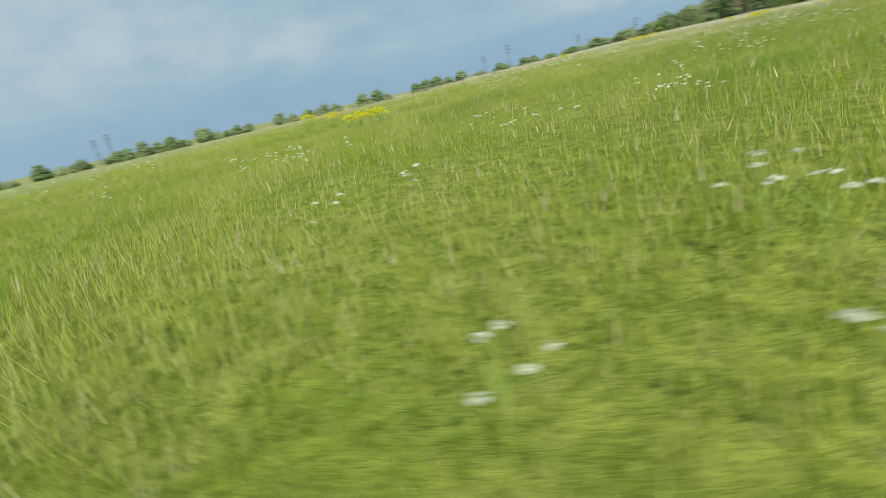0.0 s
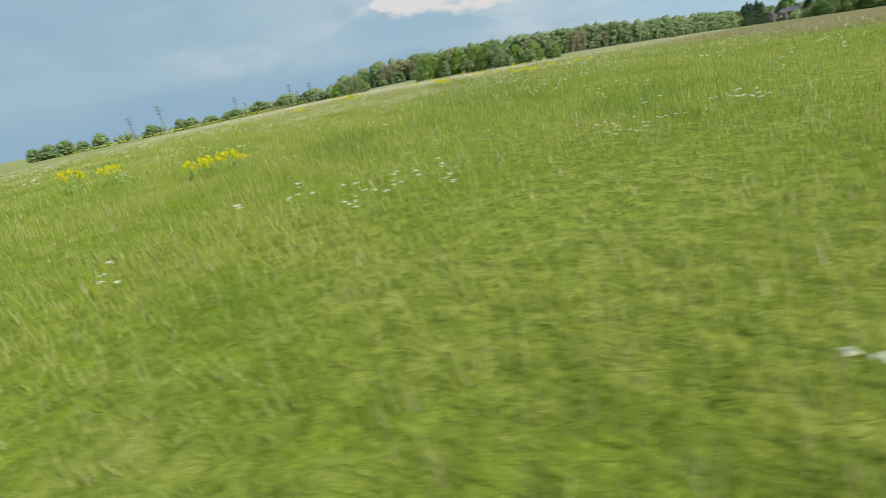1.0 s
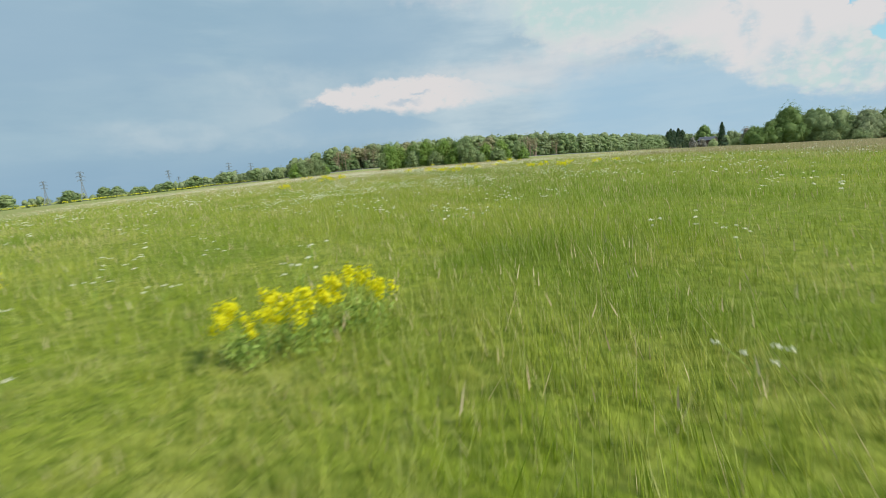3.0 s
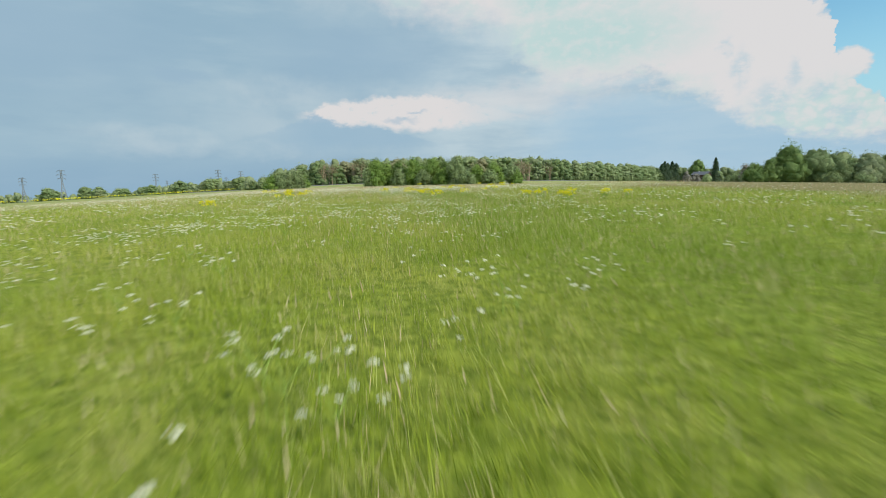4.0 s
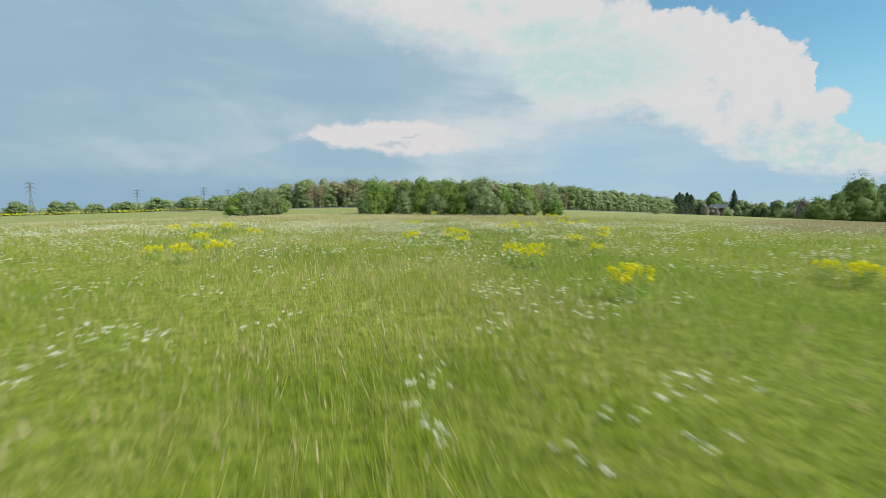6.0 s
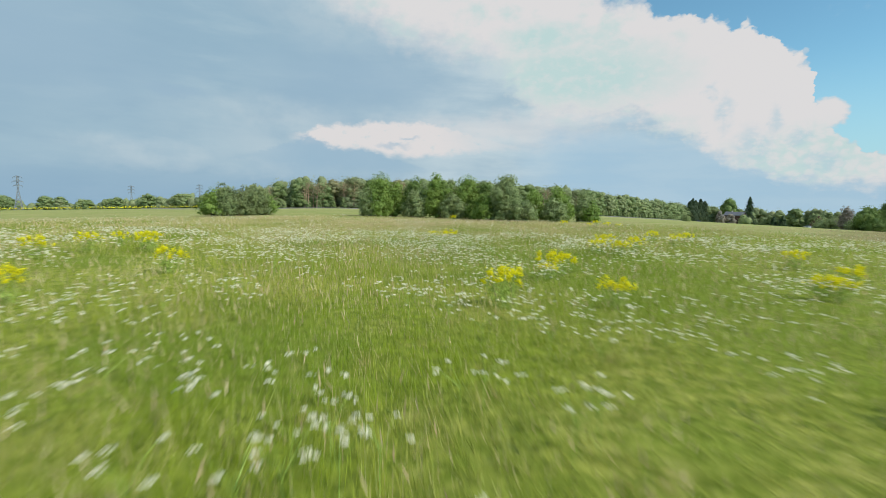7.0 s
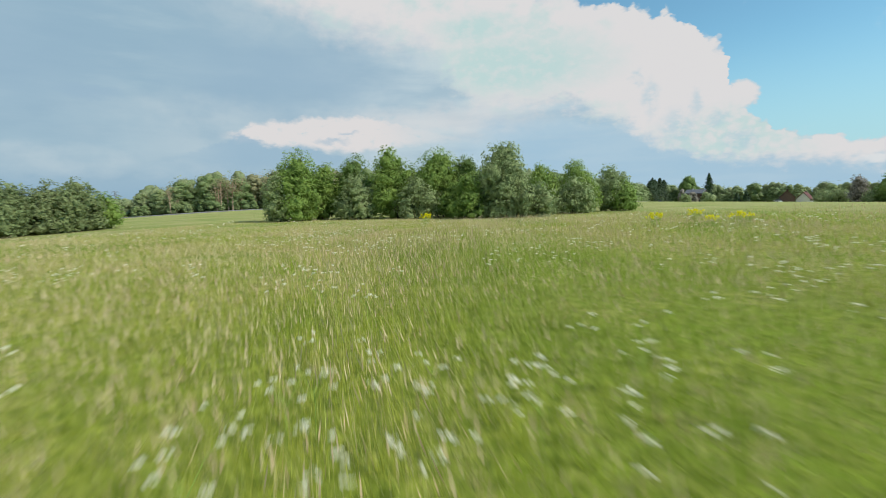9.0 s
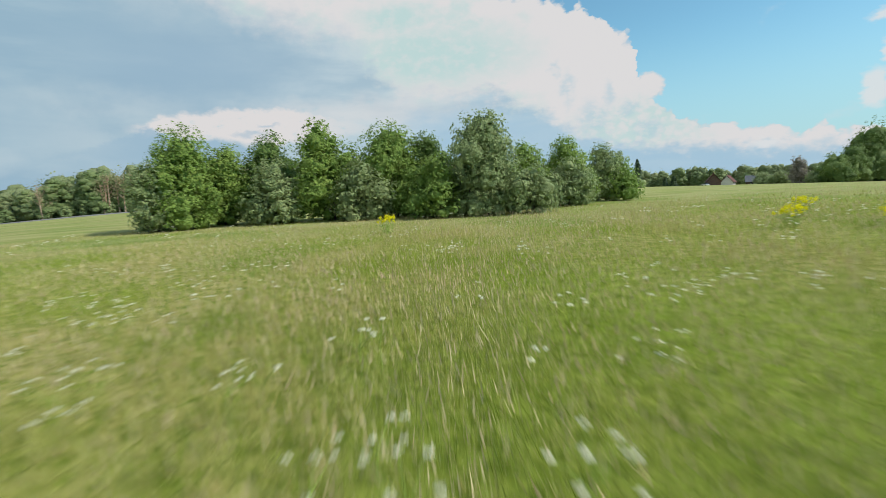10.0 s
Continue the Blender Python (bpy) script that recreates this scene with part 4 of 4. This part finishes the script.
def umbel_arrays(rng, spots, florets, radius, size):
    """Domed heads of small white florets."""
    n = len(spots)
    a = rng.uniform(0, 2 * math.pi, (n, florets))
    r = np.sqrt(rng.uniform(0, 1, (n, florets))) * (radius * rng.uniform(0.7, 1.25, n))[:, None]
    off = np.stack([r * np.cos(a), r * np.sin(a), -3.5 * r * r + rng.normal(0, 0.004, r.shape)], -1)
    c = (spots[:, None] + off).reshape(-1, 3)
    out = np.stack([0.5 * np.cos(a), 0.5 * np.sin(a), 1 + 0 * a], -1).reshape(-1, 3)
    return leaf_arrays(rng, c, out, size, 0.8)


def umbel_mesh(seed):
    v, f = umbel_arrays(np.random.default_rng(seed), np.zeros((1, 3)), 18, 0.036, 0.014)
    return v, f


def parsley(seed):
    """A cow parsley: a branching stem with several white umbels."""
    rng = np.random.default_rng(seed)
    top = new("cow_parsley")
    h = rng.uniform(0.50, 0.72)
    bm = bmesh.new()
    tube(bm, [(0, 0, -0.05), (0.01, 0, h * 0.5), (0.0, 0.01, h * 0.78)], [0.006, 0.005, 0.004], 4)
    heads = []
    for k in range(int(rng.integers(4, 8))):
        ang = k * 2.4 + rng.normal(0, 0.4)
        reach = rng.uniform(0.10, 0.28)
        tip = (reach * math.cos(ang), reach * math.sin(ang), h * rng.uniform(0.86, 1.1))
        tube(bm, [(0, 0, h * rng.uniform(0.5, 0.72)), (tip[0] * 0.6, tip[1] * 0.6, tip[2] * 0.88), tip], [0.004, 0.003, 0.002], 4)
        heads.append(tip)
    part("stem", bm, STEM, top)
    for k, tip in enumerate(heads):
        v, f = umbel_mesh(seed * 10 + k)
        head = tagged(from_arrays("flower_head", v, f, PETAL_WHITE, top), kind="stuff")
        head.location = tip
    return tagged(top, "white-flowered cow parsley standing above the grass", "wildflower", "white flowers near the path")


SPOTS = [(11.5, -17.3), (12.1, -15.3), (12.4, -15.2), (10.5, -9.9), (10.8, -9.6), (10.3, -9.5), (7.8, -10.9), (8.1, -10.7), (8.8, -10.4), (7.4, -11.0), (2.0, -12.0),
         (3.8, -12.4), (3.3, -12.4), (-6.5, -1.7), (-5.5, -2.0), (-7.0, -2.9), (-7.2, -4.6), (-5.2, -5.5), (-3.8, 0.2), (-0.9, 3.8), (-0.5, 3.9), (-0.7, 3.5), (-0.3, 3.1), (1.7, 6.3), (1.6, 5.3), (-3.1, 6.2), (-2.3, 5.8), (-2.5, 8.3)]


FIELD_SPOTS = [(-8.8, 22.0), (-7.4, 20.6), (-7.9, 22.5), (-5.5, 18.8), (-4.6, 17.5), (-5.4, 16.5), (-5.3, 20.2), (-5.4, 22.5), (-5.9, 28.3), (-2.7, 25.4), (-2.0, 25.3), (-1.4, 24.1), (-1.8, 21.5), (0.3, 17.7), (-0.9, 18.4), (1.1, 24.8),
               (2.2, 16.9), (3.4, 17.5), (5.2, 20.8), (-5.7, 15.6), (-3.9, 16.2), (3.9, 100.7), (1.7, 19.3), (2, 17.7), (-2.1, 18.6), (-1.4, 18.7), (-0.7, 18), (-0.9, 21.5), (-2, 21.2), (-3.1, 19.9), (-2.5, 48.6), (-2.1, 48), (-2.8, 48), (-0.1, 48.5), (-0.9, 49.6), (0.6, 11.6), (2.7, 11.3), (-3.1, 27), (-0.9, 25.6), (-0.4, 26.8), (3, 27.4), (3, 28.3), (-2.1, 28.9), (2.4, 28.3), (5.4, 27.2), (4.7, 94.2), (3.3, 93.5), (1.9, 94)]
BAND_SPOTS = [(-2.1, 71.6), (-1.6, 70.8), (-1.1, 70.2), (-0.8, 69.6), (-1.8, 70.5), (-0.8, 70.6), (-0.4, 69.7), (-1.5, 72.5), (-0.5, 72.2), (-0.1, 71.4), (-1.4, 69.9), (-2.2, 71.1), (0.8, 72.0), (1.0, 71.2), (0.6, 70.7), (2.2, 69.6), (2.1, 69.2), (2.1, 69.0), (3.1, 71.8), (2.6, 71.9), (1.6, 70.4), (5.0, 71.9), (5.3, 71.3), (4.3, 70.2), (3.2, 69.3), (2.7, 69.6), (1.0, 69.5), (-1.8, 71.7), (-1.2, 70.9), (-2.9, 73.5), (-3.8, 74.1)]


def build_white_flowers():
    rng = np.random.default_rng(5)
    kinds = [parsley(500 + k) for k in range(8)]
    x, y = rng.uniform(-9, 9, 6000), rng.uniform(-24, 104, 6000)
    near = (strip_distance(x, y) < 4.5) & (rng.uniform(0, 1, 6000) < flower_density(x, y) / 7.5)
    x, y = x[near][:210], y[near][:210]
    for k, (px, py) in enumerate(zip(x, y)):
        m = pose(px, py, float(land(px, py)), 0, 0, rng.uniform(0, 360))
        ob = kinds[k] if k < len(kinds) else copy_thing(kinds[k % len(kinds)], m)
        ob.matrix_basis = m @ Matrix.Scale(rng.uniform(0.85, 1.15), 4)
    for k, (px, py) in enumerate(SPOTS + BAND_SPOTS + [(x - 0.25, y + 0.2) for x, y in BAND_SPOTS] + FIELD_SPOTS + [(x + 0.3, y + 0.15) for x, y in FIELD_SPOTS]):
        m = pose(px, py, float(land(px, py)), 0, 0, 50 * k)
        copy_thing(kinds[k % len(kinds)], m)
    # the many others, in loose groups of heads
    verts, faces, start = [], [], 0
    for lo, hi, share, heads, florets, radius, size in ((0, 9, 0.75, 4, 7, 0.040, 0.020), (9, 24, 0.60, 3, 5, 0.050, 0.031), (24, 52, 0.36, 2, 2, 0.055, 0.046)):
        gx, gy = scatter(rng, 14.0 * share, lo, hi, (-52, 58, -32, 128))
        keep = rng.uniform(0, 1, len(gx)) < flower_density(gx, gy) / 14.0
        gx, gy = np.repeat(gx[keep], heads), np.repeat(gy[keep], heads)
        gx, gy = gx + rng.normal(0, 0.11, len(gx)), gy + rng.normal(0, 0.11, len(gx))
        spots = np.stack([gx, gy, land(gx, gy) + rng.uniform(0.50, 0.76, len(gx)) * (1 - 0.4 * np.clip((gy - 92) / 22.0, 0, 1))], -1)
        v, f = umbel_arrays(rng, spots, florets, radius, size)
        verts.append(v)
        faces.append(f + start)
        start += len(v)
    tagged(from_arrays("white_umbel_flowers", np.concatenate(verts), np.concatenate(faces), PETAL_WHITE), "countless small white umbels scattered through the grass", "wildflowers", kind="stuff")


build_white_flowers()


def rocket(seed):
    """A clump of yellow rocket: many upright stems, each with a dense yellow flower head."""
    rng = np.random.default_rng(seed)
    top = new("yellow_rocket")
    heads = []
    for k in range(20):
        ang, r = rng.uniform(0, 6.28), 0.42 * math.sqrt(rng.uniform(0, 1))
        h = rng.uniform(0.66, 0.92) - 0.3 * r
        tip = (1.2 * r * math.cos(ang), 1.2 * r * math.sin(ang), h)
        bm = bmesh.new()
        tube(bm, [(tip[0] * 0.35, tip[1] * 0.35, -0.05), (tip[0] * 0.75, tip[1] * 0.75, h * 0.6), tip], [0.006, 0.005, 0.003], 4)
        stem = part("stem", bm, STEM, top)
        c = np.stack([rng.normal(0, 0.042, 38), rng.normal(0, 0.042, 38), rng.normal(-0.02, 0.050, 38)], -1)
        v, f = leaf_arrays(rng, c, c / 0.03 + np.array([0, 0, 0.6]), 0.026, 0.85)
        head = tagged(from_arrays("flower_head", v, f, PETAL_YELLOW, stem, "dense bright yellow flower head"), kind="stuff")
        head.location = tip
        heads.append(tip)
    at = np.array(heads)[rng.integers(0, 20, 200)] * np.array([0.7, 0.7, 0.0])
    v, f = leaf_arrays(rng, at + np.stack([rng.normal(0, 0.07, 200), rng.normal(0, 0.07, 200), rng.uniform(0.08, 0.45, 200)], -1), rng.normal(0, 1, (200, 3)), 0.045, 0.35)
    tagged(from_arrays("leaves", v, f, STEM, top), kind="stuff")
    return tagged(top, "bright yellow flowering rocket clump in the grass", "wildflower", "yellow flower clumps")


SOUTH = [(-9.8, -1.6), (-8.8, -0.9), (-3.9, -3.9), (-3.4, -3.7), (-2.8, -3.3), (-10.2, 31.9)]
MIDDLE = [(-8.1, 49.9), (-7.1, 51.0), (4.6, 48.4), (14.1, 43.8), (15.0, 43.2), (15.3, 38.0), (19.2, 38.7), (22.0, 40.0), (5.0, 46.9), (9.3, 50.5), (5.3, 40.9), (13.5, 42.0), (14.5, 40.8),
          (18.3, 43.3), (21.5, 43.0), (14.3, 34.2), (-9.6, 50.9), (3.9, 55.0), (1.3, 55.3), (10.7, 55.5), (10.4, 55.9), (3.9, 59.4), (4.3, 59.8)]
NORTH = [(-9.3, 55.7), (-7.7, 60.5), (13.2, 57.5), (5.2, 60.8), (15.5, 61.8), (-13.3, 63.9), (-12.8, 66.3), (-12.9, 69.0), (-11.3, 67.8), (-10.6, 66.3), (10.7, 66.8), (12.3, 68.2), (9.7, 67.5),
         (11.3, 69.6), (18.1, 73.2), (20.1, 74.9), (2.6, 75.2), (3.0, 74.5), (3.5, 74.2), (18.4, 76.3), (24.2, 97.6), (26.5, 98.1), (28.9, 99.5), (10.6, 111.4), (27.3, 102.2), (21.8, 99.6)]


def build_yellow_flowers():
    kinds = [rocket(600 + k) for k in range(4)]
    for k, (x, y) in enumerate(SOUTH + MIDDLE + NORTH):
        m = pose(x, y, float(land(x, y)), 0, 0, k * 77)
        ob = kinds[k] if k < 4 else copy_thing(kinds[k % 4], m)
        ob.matrix_basis = m @ Matrix.Scale(random.uniform(0.75, 1.1), 4)


build_yellow_flowers()


def build_yellow_field():
    """The strip of flowering rape along the foot of the western tree line."""
    rng = np.random.default_rng(8)
    pts = []
    for x, y, d in along([(-66, 345, 5), (-104, 345, 7), (-146, 328, 9), (-185, 300, 9), (-215, 278, 6)], 0.10):
        if rng.uniform() < 0.55 + 0.4 * math.sin(x * 0.21) * math.sin(x * 0.067 + 1):
            pts.append((x + rng.normal(0, 2), y - abs(rng.normal(0, d)), 0))
    p = np.array(pts)
    p[:, 2] = land(p[:, 0], p[:, 1]) + rng.uniform(0.5, 1.3, len(p))
    v, f = leaf_arrays(rng, p, np.tile([0.3, -0.6, 0.5], (len(p), 1)), 0.24, 0.8)
    tagged(from_arrays("rape_flowers", v, f, PETAL_YELLOW), "strip of yellow flowering rape along the far field edge", "crop", kind="stuff")


build_yellow_field()


# ---------------------------------------------------------------- road, houses, cars
def build_road():
    line = [(-160, 420), (-75, 262), (-40, 226), (0, 224), (60, 227), (105, 238), (160, 285), (205, 318), (240, 322), (246, 290), (240, 240), (226, 196), (205, 165), (190, 100), (200, -40)]
    pts = along([(x, y, 0.0) for x, y in line], 6.0)
    verts, faces = [], []
    for i, (x, y, _) in enumerate(pts):
        a, b = pts[max(i - 1, 0)], pts[min(i + 1, len(pts) - 1)]
        dx, dy = b[0] - a[0], b[1] - a[1]
        d = math.hypot(dx, dy) or 1.0
        for s, h in ((-2.6, 0.0), (-2.4, 0.22), (2.4, 0.22), (2.6, 0.0)):
            px, py = x - dy / d * s, y + dx / d * s
            verts.append((px, py, float(land(px, py)) + h))
        if i:
            for j in range(3):
                q = 4 * i + j
                faces.append((q - 4, q, q + 1, q - 3))
    tagged(from_arrays("road", verts, faces, ASPHALT), "narrow pale asphalt road along the foot of the wood", "road", kind="structure")


build_road()


def house(w, d, wall_h, roof_h, wall, roof, label):
    """A gabled house with overhanging roof, chimney, windows and a door."""
    top = new("house")
    bm = bmesh.new()
    block(bm, -w / 2, w / 2, -d / 2, d / 2, -0.6, wall_h)
    for s in (-1, 1):
        a, b2, c = bm.verts.new((s * w / 2, -d / 2, wall_h)), bm.verts.new((s * w / 2, d / 2, wall_h)), bm.verts.new((s * w / 2, 0, wall_h + roof_h * 0.94))
        bm.faces.new((a, b2, c))
    part("wall", bm, wall, top)
    bm = bmesh.new()
    for s in (-1, 1):
        x0, x1 = -w / 2 - 0.5, w / 2 + 0.5
        eave, ridge = Vector((0, s * (d / 2 + 0.5), wall_h - 0.3)), Vector((0, 0, wall_h + roof_h))
        lift = Vector((0, 0, 0.18))
        vs = [bm.verts.new(Vector((x, p.y, p.z)) + q) for q in (Vector((0, 0, 0)), lift) for x, p in ((x0, eave), (x1, eave), (x1, ridge), (x0, ridge))]
        for f in ((0, 1, 2, 3), (7, 6, 5, 4), (0, 4, 5, 1), (1, 5, 6, 2), (2, 6, 7, 3), (3, 7, 4, 0)):
            bm.faces.new([vs[i] for i in f])
    roof_ob = part("roof", bm, roof, top)
    bm = bmesh.new()
    block(bm, w * 0.15, w * 0.15 + 0.6, -0.3, 0.3, wall_h + roof_h * 0.6, wall_h + roof_h + 0.7)
    part("chimney", bm, WALL_WHITE if wall_h > 4 else WALL_DARK, roof_ob)
    for s in (-1, 1):
        for u in (-0.3, 0.0, 0.3):
            bm = bmesh.new()
            block(bm, u * w - 0.5, u * w + 0.5, s * d / 2 - 0.04, s * d / 2 + 0.04, 0.9, 2.1)
            win = part("window", bm, GLASS_DARK, top)
            bm = bmesh.new()
            block(bm, u * w - 0.6, u * w + 0.6, s * d / 2 - 0.08, s * d / 2 + 0.08, 0.8, 0.9)
            block(bm, u * w - 0.6, u * w + 0.6, s * d / 2 - 0.08, s * d / 2 + 0.08, 2.1, 2.2)
            part("frame", bm, WALL_WHITE, win)
    bm = bmesh.new()
    block(bm, w / 2 - 0.03, w / 2 + 0.05, -0.5, 0.5, 0.0, 2.0)
    part("door", bm, WALL_DARK, top)
    return tagged(top, label, "house", "houses beyond the meadow")


for h, x, y, turn in ((house(7.0, 6.0, 2.2, 3.6, WALL_DARK, ROOF_RED, "dark timber house with a steep red-brown roof"), 221, 252, 40),
                      (house(6.5, 5.5, 2.1, 3.2, WALL_WHITE, ROOF_RED, "small pale house with an orange-red tiled roof"), 236, 255, 25),
                      (house(11.0, 6.0, 2.2, 2.8, WALL_DARK, ROOF_GREY, "low dark house with a grey roof"), 243, 244, 125),
                      (house(10, 7, 6.2, 2.0, WALL_DARK, ROOF_GREY, "tall dull-coloured house half hidden by shrubs"), 228, 315, 120)):
    stand(h, x, y, turn)


def car(paint, label):
    top = new("car")
    bm = bmesh.new()
    block(bm, -2.1, 2.1, -0.85, 0.85, 0.35, 0.85)
    bmesh.ops.bevel(bm, geom=list(bm.edges), offset=0.12, segments=2, affect="EDGES")
    part("body", bm, paint, top)
    bm = bmesh.new()
    vs = [bm.verts.new(p) for p in ((-1.7, -0.75, 0.84), (1.1, -0.75, 0.84), (1.1, 0.75, 0.84), (-1.7, 0.75, 0.84), (-1.2, -0.6, 1.42), (0.4, -0.6, 1.42), (0.4, 0.6, 1.42), (-1.2, 0.6, 1.42))]
    for f in ((0, 3, 2, 1), (4, 5, 6, 7), (0, 1, 5, 4), (1, 2, 6, 5), (2, 3, 7, 6), (3, 0, 4, 7)):
        bm.faces.new([vs[i] for i in f])
    part("cabin", bm, GLASS_DARK, top)
    for x in (-1.3, 1.3):
        for y in (-0.8, 0.8):
            bm = bmesh.new()
            tube(bm, [(x, y - 0.1, 0.33), (x, y + 0.1, 0.33)], [0.33, 0.33], 12)
            part("wheel", bm, TYRE, top)
    return tagged(top, label, "car", "cars on the road")


for ob, x, y, turn in ((car(PAINT_BLUE, "dark blue car on the far road"), 205.5, 318.5, 38), (car(PAINT_WHITE, "white car parked beside the timber house"), 213, 250, 70)):
    ob.matrix_basis = pose(x, y, float(land(x, y)) + 0.22 * (x < 210), 0, 0, turn)
